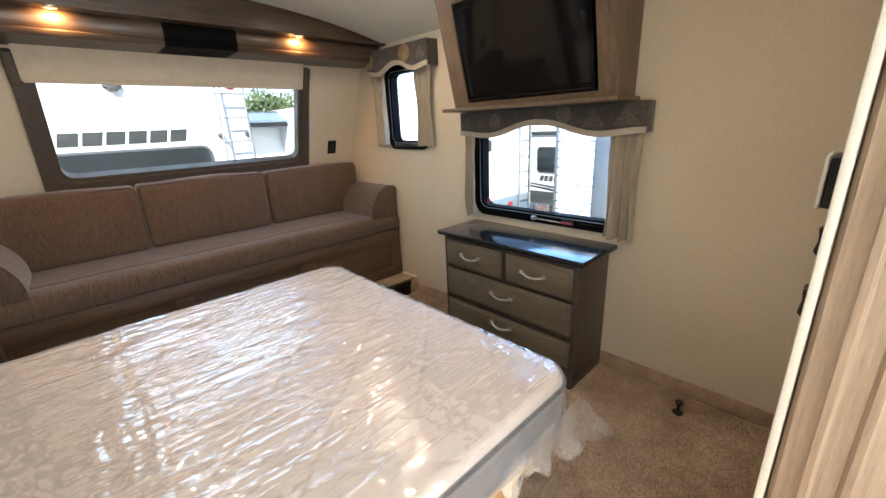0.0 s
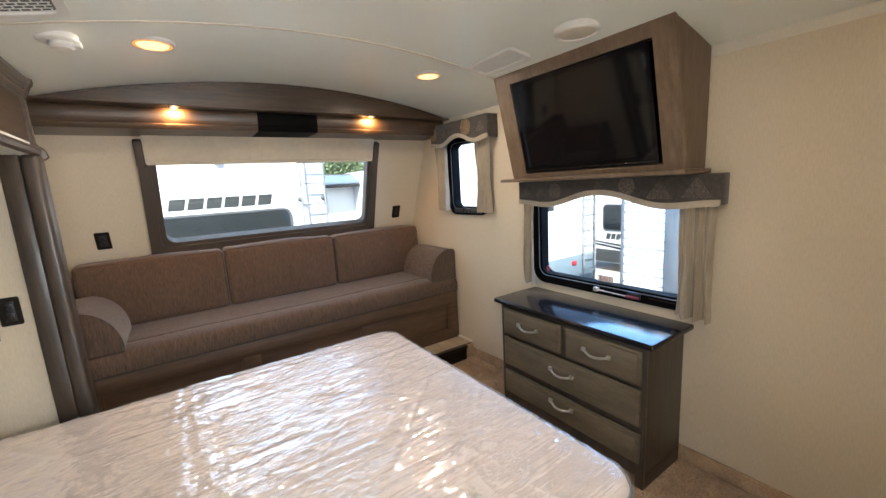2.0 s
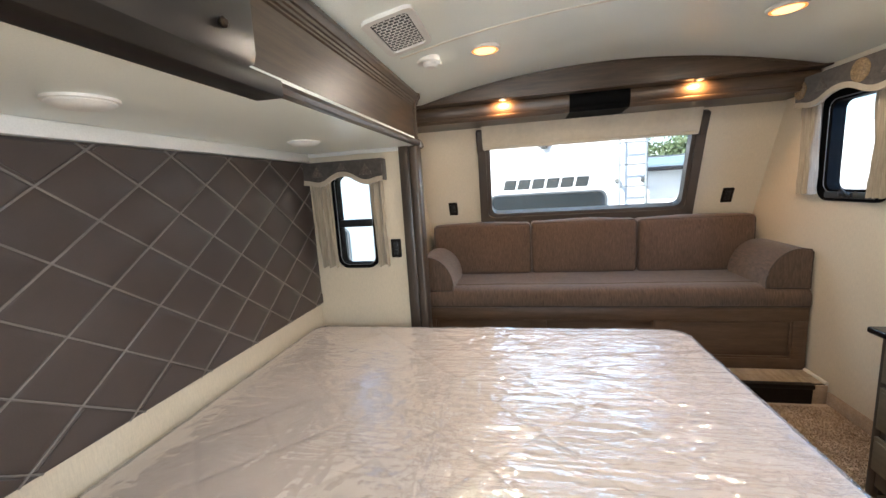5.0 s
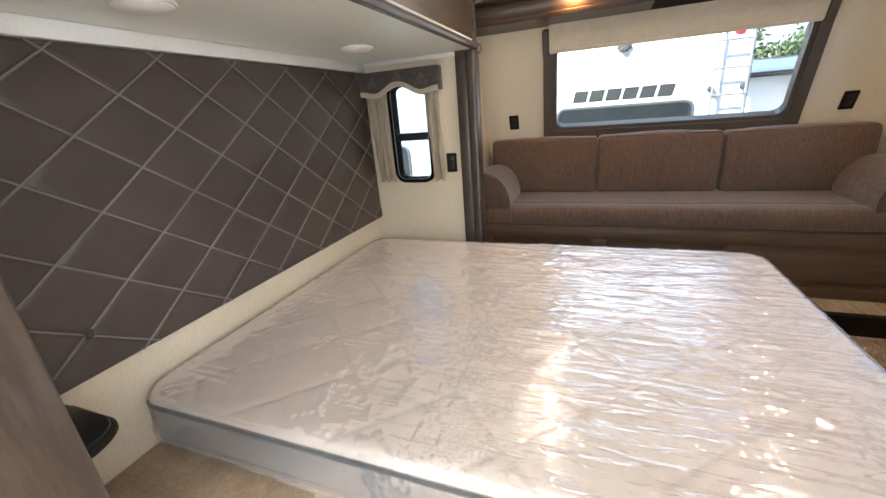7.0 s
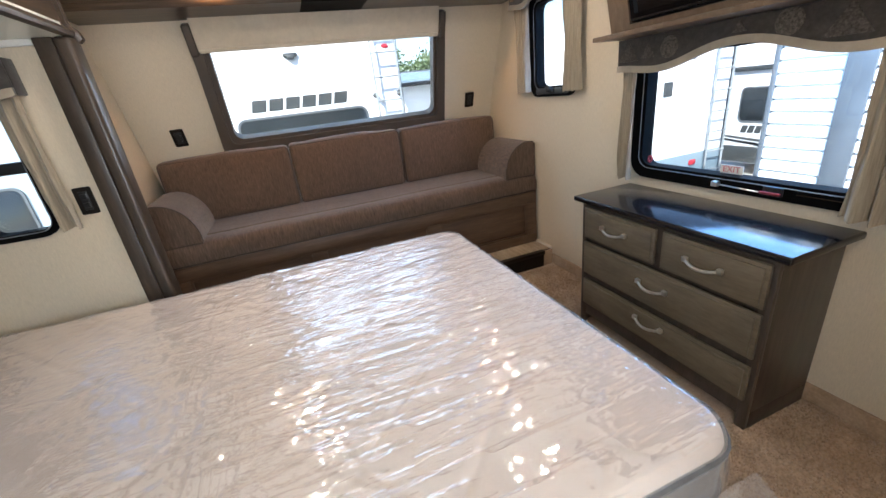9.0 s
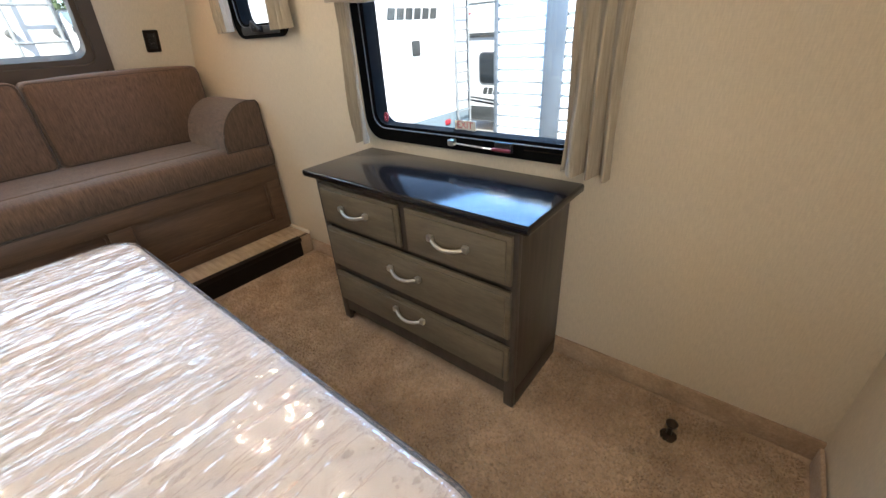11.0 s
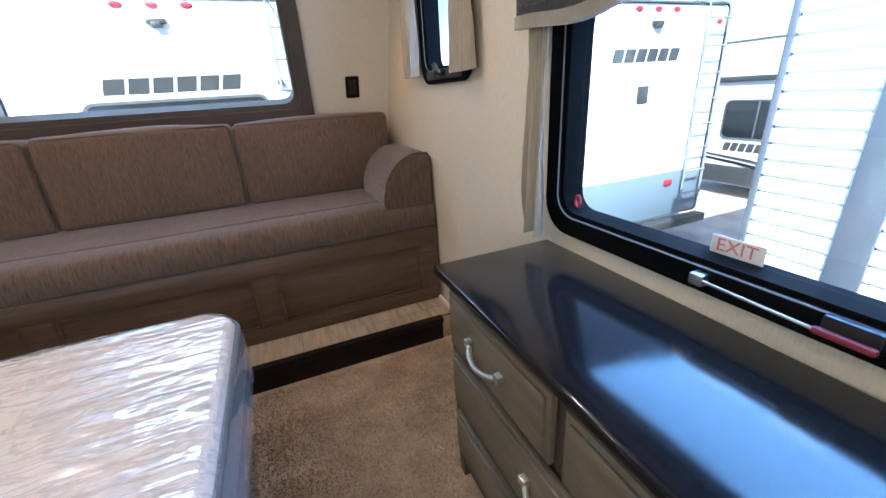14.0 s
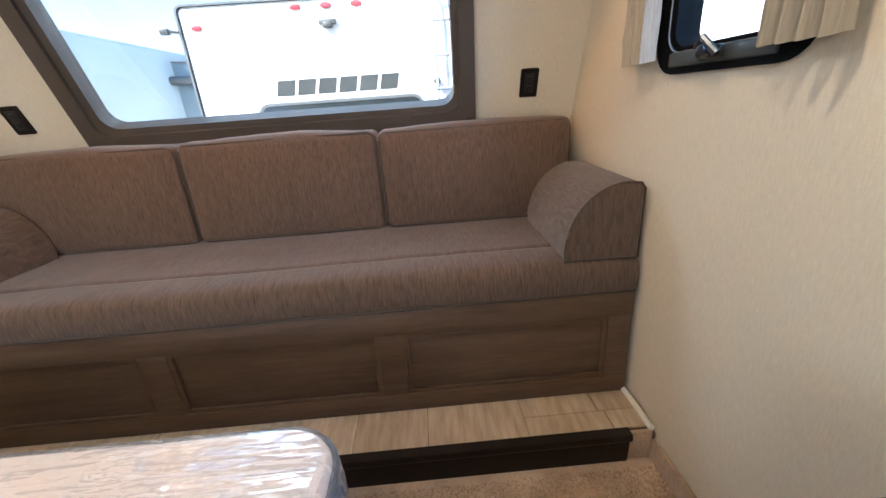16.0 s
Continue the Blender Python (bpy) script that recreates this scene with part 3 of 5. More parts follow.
DY, DZ = 0.1473, 0.1057
for k in range(-16, 22):
    for s in (1, -1):
        c0 = 1.207 - s * DZ / DY * (-2.376) + 2 * DZ * k
        ends = []
        for y in (-2.993, -0.964):
            z = s * DZ / DY * y + c0
            zc = min(max(z, 0.659), 1.544)
            ends.append((y if z == zc else (zc - c0) / (s * DZ / DY), zc))
        (ya, za), (yb, zb) = ends
        if min(ya, yb) < -2.994 or max(ya, yb) > -0.963 or abs(yb - ya) < 0.03:
            continue
        part("seam", tube([(SX + 0.0185, ya, za), (SX + 0.0185, yb, zb)], 0.0034, 6), STITCH, headboard, "pale diagonal seam")
for i in range(-6, 11):
    for j in range(-6, 5):
        if (i + j) % 2 == 0:
            continue
        cy, cz = -2.376 + DY * i, 1.207 + DZ * j
        poly = clip([(cy + DY, cz), (cy, cz + DZ), (cy - DY, cz), (cy, cz - DZ)], -2.993, -0.964, 0.659, 1.544)
        if len(poly) < 3:
            continue
        clean = [p for k, p in enumerate(poly) if (Vector(p) - Vector(poly[k - 1])).length > 0.03]
        if len(clean) >= 3:
            part("padded_diamond", pad(clean, SX + 0.012), LEATHER, headboard)
part("button", lathe([(0.013, 0.0), (0.014, 0.008), (0.008, 0.014)], (SX + 0.014, -2.663, 0.784), 14, "x"), LEATHER, headboard)

shelf = thing("bedside_shelf", (-2.87, -2.9, 0.58), "small black bedside shelf with a rounded corner", "shelf")
corner = [(-2.765 - 0.07 + 0.07 * math.cos(radians(a)), -2.765 - 0.07 + 0.07 * math.sin(radians(a))) for a in range(0, 91, 15)]
part("top", prism(corner + [(SX, -2.765), (SX, SY0), (-2.765, SY0)], "z", 0.585, 0.622, 0.004), BLACK, shelf)
part("edge_band", tube([(x, y, 0.603) for x, y in [(-2.765, SY0 + 0.01)] + corner + [(SX + 0.01, -2.765)]], 0.012, 8), DARKBROWN, shelf, "dark edge band")

# ---- raised step in front of the sofa ----
step = thing("floor_step", (-1.2, -0.7, 0), "low step with whitewashed vinyl planks and a dark wooden riser", "step", kind="structure")
part("step_core", slab(-2.40, -0.055, -0.768, 0.4, 0.0, 0.116), SOFAWOOD, step)
nose = [(-0.768, 0.0), (-0.785, 0.0), (-0.785, 0.092), (-0.800, 0.096), (-0.804, 0.108), (-0.800, 0.122), (-0.768, 0.124)]
part("riser", prism(nose, "x", -2.36, -0.125, 0.002), DARKBROWN, step, "dark brown riser with a rounded nosing")
part("carpet_return", slab(-0.125, -0.05, -0.782, -0.768, 0.0, 0.112, 0.004), CARPET, step)
part("quarter_round", tube([(-0.058, -0.782, 0.126), (-0.060, -0.60, 0.126)], 0.010, 10), TRIMW, step, "white quarter-round bead")
cuts = [-2.36, -2.02, -1.68, -1.34, -1.00, -0.76, -0.44]
for x0, x1 in zip(cuts, cuts[1:]):
    part("plank", slab(x0 + 0.001, x1 - 0.001, -0.767, -0.56, 0.117, 0.1225, 0.0008, 1), PLANK, step, smooth=False)
for x0, x1, y0, y1 in ((-0.44, -0.17, -0.767, -0.690), (-0.44, -0.19, -0.688, -0.56), (-0.168, -0.062, -0.767, -0.690), (-0.188, -0.062, -0.688, -0.56)):
    part("plank", slab(x0 + 0.001, x1 - 0.001, y0, y1, 0.117, 0.1225, 0.0008, 1), PLANK, step, smooth=False)

# ---- sofa ----
SO0, SO1, SOF = -2.435, -0.058, -0.605
sofa = thing("sofa", (-1.25, -0.35, 0.1225), "long brown heathered sofa on a panelled wooden base", "sofa")
part("base_board", slab(SO0, SO1, SOF + 0.022, 0.05, 0.1225, 0.515), SOFAWOOD, sofa)
rails = [slab(SO0, SO1, SOF, SOF + 0.022, 0.43, 0.515, 0.003), slab(SO0, SO1, SOF, SOF + 0.022, 0.1225, 0.19, 0.003)]
for x0, x1 in ((SO1 - 0.08, SO1), (-0.905, -0.815), (-1.665, -1.575), (SO0, SO0 + 0.10)):
    rails.append(slab(x0, x1, SOF + 0.0015, SOF + 0.022, 0.19, 0.43, 0.003))
part("base_frame", joined(*rails), SOFAWOOD, sofa, "shaker-style frame of the base")
for x0, x1 in ((-0.815, SO1 - 0.08), (-1.575, -0.905), (SO0 + 0.10, -1.665)):
    part("base_panel", joined(slab(x0 + 0.001, x1 - 0.001, SOF + 0.016, SOF + 0.0225, 0.191, 0.429, 0.002),
                              ring(rrect(x0 + 0.001, x1 - 0.001, 0.191, 0.429, 0.001, 1), rrect(x0 + 0.014, x1 - 0.014, 0.204, 0.416, 0.001, 1), "y", SOF + 0.006, SOF + 0.016)), SOFAWOOD, sofa)


def seat_shape(x, y):
    return 0.004 * fbm(x * 3, y * 3, 2.0) - 0.006 * math.exp(-((y + 0.47) / 0.006) ** 2)


seat = bmesh.new()
nx, rowsy = 120, []
prof_seat = [(-0.590, 0.515), (-0.607, 0.520), (-0.613, 0.535), (-0.614, 0.57), (-0.611, 0.605), (-0.600, 0.626), (-0.580, 0.637), (-0.55, 0.641)]
prof_seat += [(-0.53 + 0.012 * k, 0.643) for k in range(46)] + [(0.05, 0.640), (0.05, 0.515)]
for i in range(nx + 1):
    x = SO0 + (SO1 - SO0) * i / nx
    edge = min(1.0, min(i, nx - i) / 2.0)
    rowsy.append([seat.verts.new((x, y, z - (1 - edge) * 0.008 * (1 if z > 0.6 else 0) + (seat_shape(x, y) if z > 0.62 else 0.003 * fbm(x * 5, z * 9, 1)))) for y, z in prof_seat])
for a, b in zip(rowsy, rowsy[1:]):
    for k in range(len(prof_seat) - 1):
        seat.faces.new((a[k], a[k + 1], b[k + 1], b[k]))
    seat.faces.new((a[-1], a[0], b[0], b[-1]))
seat.faces.new(rowsy[0])
seat.faces.new(rowsy[-1][::-1])
seat_ob = part("seat_cushion", seat, SOFASEAT, sofa)
part("seat_seam", tube([(SO0 + 0.02 + (SO1 - SO0 - 0.04) * k / 40, -0.47, 0.641 + seat_shape(SO0 + (SO1 - SO0) * k / 40, -0.47) * 0.5) for k in range(41)], 0.0022, 6), PIPING, seat_ob, "stitched seam")
part("seat_piping", tube([(SO0 + 0.005 + (SO1 - SO0 - 0.01) * k / 30, -0.611, 0.523) for k in range(31)], 0.004, 6), PIPING, seat_ob)
for x0, x1, dz, lean in ((-2.425, -1.652, 0.0, 0.0), (-1.648, -0.880, 0.002, 0.012), (-0.876, -0.108, -0.004, -0.006)):
    bm = cushion(x0, x1, -0.118, 0.030, 0.638, 1.04 + dz, 0.028, (0.004, 0.020, 0.012), 9)
    for v in bm.verts:
        v.co.y += 0.05 * (v.co.z - 0.84) * 0.3 + lean * (v.co.z - 0.64) + 0.004 * fbm(v.co.x * 4, v.co.z * 4, x0)
        v.co.z += 0.006 * fbm(v.co.x * 5, 0.3, x0) * (1 if v.co.z > 0.9 else 0)
    c = part("back_cushion", bm, SOFA, sofa)
    loop = [(p, -0.110 + 0.015 * (q - 0.84) + lean * (q - 0.64), q) for p, q in rrect(x0 + 0.008, x1 - 0.008, 0.648, 1.031 + dz, 0.03, 5)]
    part("piping", tube(loop, 0.0045, 6, True), PIPING, c)


def bolster(x_wall, sgn):
    """A D-shaped arm roll: upright on the wall side, rounded towards the seat."""
    w, h = 0.232, 0.236
    pts = [(x_wall, 0.632), (x_wall, 0.850), (x_wall - sgn * 0.012, 0.866)]
    for k in range(0, 13):
        a = radians(90 - 7.5 * k)
        pts.append((x_wall - sgn * (0.05 + (w - 0.05) * math.cos(a)), 0.634 + h * math.sin(a) ** 0.9 if k < 12 else 0.634))
    return prism(pts, "y", -0.600, -0.145, 0.010, 3), [(p, -0.597, q) for p, q in pts]


for xw, sg in ((-0.060, 1), (-2.432, -1)):
    bm, rim = bolster(xw, sg)
    for v in bm.verts:
        v.co.z += 0.003 * fbm(v.co.x * 6, v.co.y * 6, 4.0)
    b = part("arm_bolster", bm, SOFASEAT, sofa)
    part("piping", tube([(p, y + 0.001, q) for p, y, q in rim], 0.0042, 6, True), PIPING, b)

# ---- cornice over the rear window ----
cornice = thing("cornice", (-1.26, -0.25, 1.765), "dark stained arched cornice with a rounded light box over the rear window", "cornice")
top = [(x, ceil_z(x) + 0.004) for x in [-2.36 + 2.30 * i / 24 for i in range(25)]]
part("arched_panel", prism(top + [(-0.059, 1.8865), (-2.361, 1.8865)], "y", -0.585, -0.562, 0.0), WALNUT, cornice)
part("arch_bead", tube([(p, -0.587, q - 0.012) for p, q in top], 0.006, 8), WALNUT, cornice)
part("ledge", slab(XL + 0.002, -0.052, -0.614, -0.215, 1.876, 1.886, 0.003), WALNUT, cornice)
boxprof = [(-0.225, 1.8755), (-0.532, 1.8755), (-0.538, 1.864), (-0.541, 1.845), (-0.54, 1.825), (-0.535, 1.808), (-0.528, 1.798), (-0.532, 1.793), (-0.528, 1.782), (-0.517, 1.768), (-0.225, 1.764)]
part("light_box", joined(prism(boxprof, "x", XL + 0.01, -1.405), prism(boxprof, "x", -1.050, -0.060)), WALNUT, cornice)
part("centre_block", prism([(p - 0.006 if p < -0.3 else p, q) for p, q in boxprof], "x", -1.405, -1.050, 0.002), RUBBER, cornice, "black centre block")
for x in (-1.814, -0.692):
    puck = thing("puck_light", (x, -0.590, 1.867), "small warm recessed puck light under the cornice", "light", "puck lights")
    part("rim", ring([(x + 0.024 * math.cos(a / 12 * math.pi), -0.590 + 0.024 * math.sin(a / 12 * math.pi)) for a in range(24)],
                     [(x + 0.0175 * math.cos(a / 12 * math.pi), -0.590 + 0.0175 * math.sin(a / 12 * math.pi)) for a in range(24)], "z", 1.869, 1.8758), NICKEL, puck)
    part("lens", lathe([(0.017, 0.0), (0.017, 0.004)], (x, -0.590, 1.8705), 20), LED, puck)
    lamp("puck_lamp", (x, -0.590, 1.864), 0.95, 0.018, WARM, (0, 0.9, -1), 150)

# ---- rear window ----
rw = thing("window_1", (-1.26, 0, -0.15), "wide rear window in a brown frame with a raised cream shade", "window", kind="structure", m=REAR)


def tapered(bm):
    for v in bm.verts:
        v.co.x = -1.258 + (v.co.x + 1.258) * (1 - 0.040 * (v.co.z + 0.15))
    return bm


part("window_frame", tapered(joined(ring(rrect(-2.045, -0.470, -0.155, 0.60, 0.012, 3), rrect(-1.985, -0.530, -0.080, 0.56, 0.045, 3), "y", -0.040, 0.0, 0.004),
                                    ring(rrect(-1.99, -0.522, -0.088, 0.60, 0.01, 6), rrect(-1.955, -0.553, -0.056, 0.57, 0.06, 6), "y", -0.022, 0.048))), BRONZE, rw)
for a in (-2.028, -0.538):
    part("bracket", slab(a, a + 0.042, -0.062, -0.002, 0.47, 0.63, 0.010, 3), BRONZE, rw, "brown shade end bracket")
part("roller_shade", joined(slab(-1.985, -0.540, -0.045, -0.037, 0.490, 0.66, 0.002), slab(-1.98, -0.545, -0.052, -0.034, 0.482, 0.505, 0.006)), SHADE, rw, "cream roller shade, mostly raised")
pane = part("pane", slab(-1.97, -0.535, 0.022, 0.028, -0.07, 0.585), GLASS, rw, smooth=False)
pane.visible_shadow = False
part("screw", lathe([(0.007, 0.0), (0.006, -0.004)], (-0.50, -0.040, -0.115), 10, "y"), STEEL, rw)


def outlet(name, m, x, z, w=0.072, h=0.112, d0=0.0, label="dark brown electrical outlet plate"):
    o = thing(name, (x, d0, z - h / 2), label, "outlet", "wall outlets", m=m)
    part("plate", ring(rrect(x - w / 2, x + w / 2, z - h / 2, z + h / 2, 0.006, 3), rrect(x - w / 2 + 0.017, x + w / 2 - 0.017, z - h / 2 + 0.018, z + h / 2 - 0.018, 0.003, 3), "y", d0 - 0.007, d0, 0.0015), DARKBROWN, o)
    part("insert", slab(x - w / 2 + 0.016, x + w / 2 - 0.016, d0 - 0.0095, d0 - 0.001, z - h / 2 + 0.017, z + h / 2 - 0.017, 0.001), BLACK, o)
    for dz in (-0.018, 0.018):
        part("socket", slab(x - 0.011, x + 0.011, d0 - 0.0108, d0 - 0.009, z + dz - 0.011, z + dz + 0.011, 0.003), BLACK, o)
    return o


outlet("outlet", REAR, -2.268, 0.0)
outlet("outlet", REAR, -0.252, 0.003)
outlet("outlet", Matrix.Identity(4), -2.470, 1.003, 0.062, 0.112, SY1)


# ---- windows with drapes and valances ----
def drape(name, m, u0, u1, z0, z1, d, folds, sway=0.0, label=""):
    """A hanging drape with rounded folds that open towards its hem."""
    bm = bmesh.new()
    nu, nz = folds * 10, 16
    layers = []
    for off in (0.0, 0.004):
        rows = []
        for j in range(nz + 1):
            t = j / nz
            row = []
            for i in range(nu + 1):
                s = i / nu
                squeeze = 1 - 0.10 * math.sin(math.pi * t)
                u = (u0 + u1) / 2 + (u1 - u0) * (s - 0.5) * squeeze + sway * t * t
                amp = 0.008 + 0.014 * t
                ph = 2 * math.pi * folds * s + 1.3 * fbm(s * 2, t * 1.5, u0)
                w = amp * math.sin(ph) + 0.004 * fbm(s * 6, t * 4, u0 + 7)
                row.append(bm.verts.new((u, d + w + off, z1 + (z0 - z1) * t + (0.004 * math.sin(ph) if j == nz else 0))))
            rows.append(row)
        layers.append(rows)
    for rows in layers:
        for a, b in zip(rows, rows[1:]):
            for i in range(nu):
                bm.faces.new((a[i], a[i + 1], b[i + 1], b[i]))
    A, B = layers
    for j in range(nz):
        for i in (0, nu):
            bm.faces.new((A[j][i], A[j + 1][i], B[j + 1][i], B[j][i]))
    for i in range(nu):
        for j in (0, nz):
            bm.faces.new((A[j][i], A[j][i + 1], B[j][i + 1], B[j][i]))
    ob = solo(name, bm, DRAPE, label or "taupe pleated drape hanging beside the window", "curtain", "drapes", at=((u0 + u1) / 2, d, z0), m=m)
    return ob


def valance(m, u0, u1, z0, z1, depth, rise, medals, label, group="valances"):
    """A padded board valance with a waved lower edge, a cream band and embroidered patches."""
    def low(s):
        k = math.exp(-((s - 0.5) / 0.20) ** 2)
        return z0 + rise * k + 0.012 * math.cos(2 * math.pi * s * 2) * (1 - k)
    v = thing("valance", ((u0 + u1) / 2, -depth, z0), label, "valance", group, m=m)
    n = 40
    lowpts = [(u0 + (u1 - u0) * i / n, low(i / n)) for i in range(n + 1)]
    part("face_board", prism(lowpts + [(u1, z1), (u0, z1)], "y", -depth - 0.014, -depth, 0.004), VALANCE, v)
    for a in (u0, u1 - 0.014):
        part("return_panel", slab(a, a + 0.014, -depth + 0.001, 0.0, z0 + 0.012, z1, 0.003), VALANCE, v)
    part("band", prism([(p, q - 0.004) for p, q in lowpts] + [(p, q + 0.024) for p, q in lowpts[::-1]], "y", -depth - 0.019, -depth - 0.001, 0.003), BAND, v, "cream edge band")
    for s, r, kind in medals:
        u, z = u0 + (u1 - u0) * s, min(z1 - 0.004 - r * 0.6, (low(s) + z1) / 2 + 0.012)
        if kind == "o":
            part("medallion", lathe([(r, 0.0), (r * 0.96, -0.003), (r * 0.6, -0.0045), (r * 0.55, -0.003), (0.004, -0.0045)], (u, -depth - 0.0135, z), 20, "y"), GOLDPATCH if r > 0.042 else MEDALLION, v, "embroidered round medallion")
        else:
            hgt = r
            part("triangle_patch", prism([(u - r, z - hgt * 0.7), (u + r, z - hgt * 0.7), (u, z + hgt * 0.8)], "y", -depth - 0.0175, -depth - 0.0135, 0.0012), TRIANGLE, v, "grey stitched triangle")
    return v


def side_window(name, m, u0, u1, z0, z1, r, mid=None, label="", rim=0.05):
    w = thing(name, ((u0 + u1) / 2, 0, z0), label, "window", kind="structure", m=m)
    part("window_frame", joined(ring(rrect(u0, u1, z0, z1, r, 6), rrect(u0 + rim, u1 - rim, z0 + rim, z1 - rim, r * 0.7, 6), "y", -0.014, 0.0, 0.004),
                                ring(rrect(u0 + rim * 0.6, u1 - rim * 0.6, z0 + rim * 0.6, z1 - rim * 0.6, r * 0.8, 6), rrect(u0 + rim * 1.25, u1 - rim * 1.15, z0 + rim * 1.2, z1 - rim * 1.2, r * 0.6, 6), "y", -0.008, 0.058, 0.003)), RUBBER, w)
    k = rim * 0.96
    part("gasket", tube([(p, -0.0145, q) for p, q in rrect(u0 + k, u1 - k, z0 + k, z1 - k, r * 0.7, 6)], 0.0022, 6, True), GASKET, w, "thin grey gasket line")
    if mid:
        part("mid_rail", slab(u0 + rim, u1 - rim, -0.006, 0.05, mid - 0.022, mid + 0.022, 0.004), BLACK, w)
    p = part("pane", slab(u0 + rim, u1 - rim, 0.036, 0.042, z0 + rim, z1 - rim), GLASS, w, smooth=False)
    p.visible_shadow = False
    return w


w2 = side_window("window_2", RIGHT, 1.435, 2.395, 0.750, 1.35, 0.085, label="black-framed rounded side window with an exit latch")
bar = part("latch_bar", joined(tube([(1.89, -0.030, 0.779), (2.062, -0.034, 0.776)], 0.0028, 8), slab(1.875, 1.900, -0.036, -0.012, 0.768, 0.790, 0.003)), NICKEL, w2, "bright latch bar")
part("grip", slab(2.060, 2.130, -0.040, -0.028, 0.771, 0.782, 0.004), DARKRED, bar, "dull red latch grip")
part("latch_housing", slab(2.065, 2.13, -0.028, -0.012, 0.765, 0.800, 0.004), BLACK, w2)
part("glass_clip", tube([(1.522 + 0.009 * math.cos(a / 6 * math.pi), 0.020, 0.834 + 0.015 * math.sin(a / 6 * math.pi)) for a in range(12)], 0.0038, 6, True), RED, w2, "red exit clip")
part("frame_groove", tube([(2.17, -0.0155, 0.782), (2.33, -0.0155, 0.782)], 0.0025, 6), STEEL, w2)
sticker = part("sticker", slab(1.862, 1.952, 0.0325, 0.0355, 0.812, 0.846, 0.001), WHITE, w2, "white exit sticker with red letters")


def lettering(text, size, mat, parent, at, turn=(90, 0, 0), label=""):
    cu = bpy.data.curves.new("lettering", "FONT")
    cu.body, cu.size, cu.extrude, cu.align_x, cu.align_y = text, size, 0.0006, "CENTER", "CENTER"
    tmp = new("lettering_tmp", cu)
    me = bpy.data.meshes.new_from_object(tmp.evaluated_get(bpy.context.evaluated_depsgraph_get()))
    bpy.data.objects.remove(tmp)
    me.materials.clear()
    me.materials.append(mat)
    ob = new("lettering", me)
    ob.parent = parent
    ob.matrix_basis = pose(*(Vector(at) - BASE[parent]), *turn)
    BASE[ob] = BASE[parent]
    if label:
        ob["label"] = label
    return ob


lettering("EXIT", 0.034, PINK, sticker, (1.907, 0.0318, 0.829), label="faded red word EXIT")
valance(RIGHT, 1.388, 2.474, 1.236, 1.378, 0.072, 0.062, [(0.06, 0.055, "t"), (0.155, 0.038, "t"), (0.25, 0.042, "o"), (0.50, 0.026, "t"), (0.64, 0.042, "o"), (0.78, 0.060, "t"), (0.92, 0.060, "t")],
        "charcoal patterned valance with cream wavy edge under the television")
drape("curtain", RIGHT, 1.396, 1.480, 0.742, 1.27, -0.056, 2)
drape("curtain", RIGHT, 2.310, 2.456, 0.742, 1.27, -0.062, 3, 0.0)
w3 = side_window("window_3", RIGHT, 0.565, 1.015, 1.150, 1.74, 0.075, label="small black-framed side window with a crank latch")
part("sill_rail", slab(0.63, 0.95, -0.020, -0.004, 1.165, 1.200, 0.006), GREYBAND, w3, "grey lower rail")
knob = part("latch", joined(slab(0.755, 0.825, -0.034, -0.018, 1.172, 1.200, 0.006), tube([(0.765, -0.04, 1.20), (0.80, -0.055, 1.215), (0.83, -0.042, 1.18)], 0.008, 8)), BLACK, w3, "black crank latch")
part("latch_boss", lathe([(0.016, -0.034), (0.014, -0.05), (0.006, -0.054)], (0.785, 0, 1.19), 14, "y"), BLACK, knob)
valance(RIGHT, 0.470, 1.130, 1.672, 1.835, 0.085, 0.05, [(0.06, 0.05, "o"), (0.30, 0.045, "t"), (0.66, 0.056, "o"), (0.90, 0.045, "t")],
        "charcoal and gold medallion valance over the small window")
drape("curtain", RIGHT, 0.455, 0.600, 1.185, 1.70, -0.050, 3)
drape("curtain", RIGHT, 0.940, 1.092, 1.180, 1.70, -0.050, 4)
FAR = pose(0, SY1, 0)
side_window("window_4", FAR, -2.850, -2.580, 0.888, 1.48, 0.07, 1.165, "narrow black-framed window of two panes in the bed recess", 0.024)
valance(FAR, -2.985, -2.495, 1.402, 1.538, 0.07, 0.05, [(0.18, 0.04, "t"), (0.50, 0.03, "t"), (0.80, 0.042, "t")], "charcoal patterned valance with cream wavy edge in the bed recess")
drape("curtain", FAR, -2.965, -2.845, 0.905, 1.43, -0.045, 3, 0.015)
drape("curtain", FAR, -2.592, -2.510, 0.905, 1.43, -0.045, 2, 0.01)

# ---- television in its slanted cabinet ----
tvc = thing("television_cabinet", (-0.15, -1.93, 1.381), "mid-brown wooden cabinet slanting forward to the ceiling", "cabinet")


def face_x(z):
    return -0.196 - 0.245 * (z - 1.40)


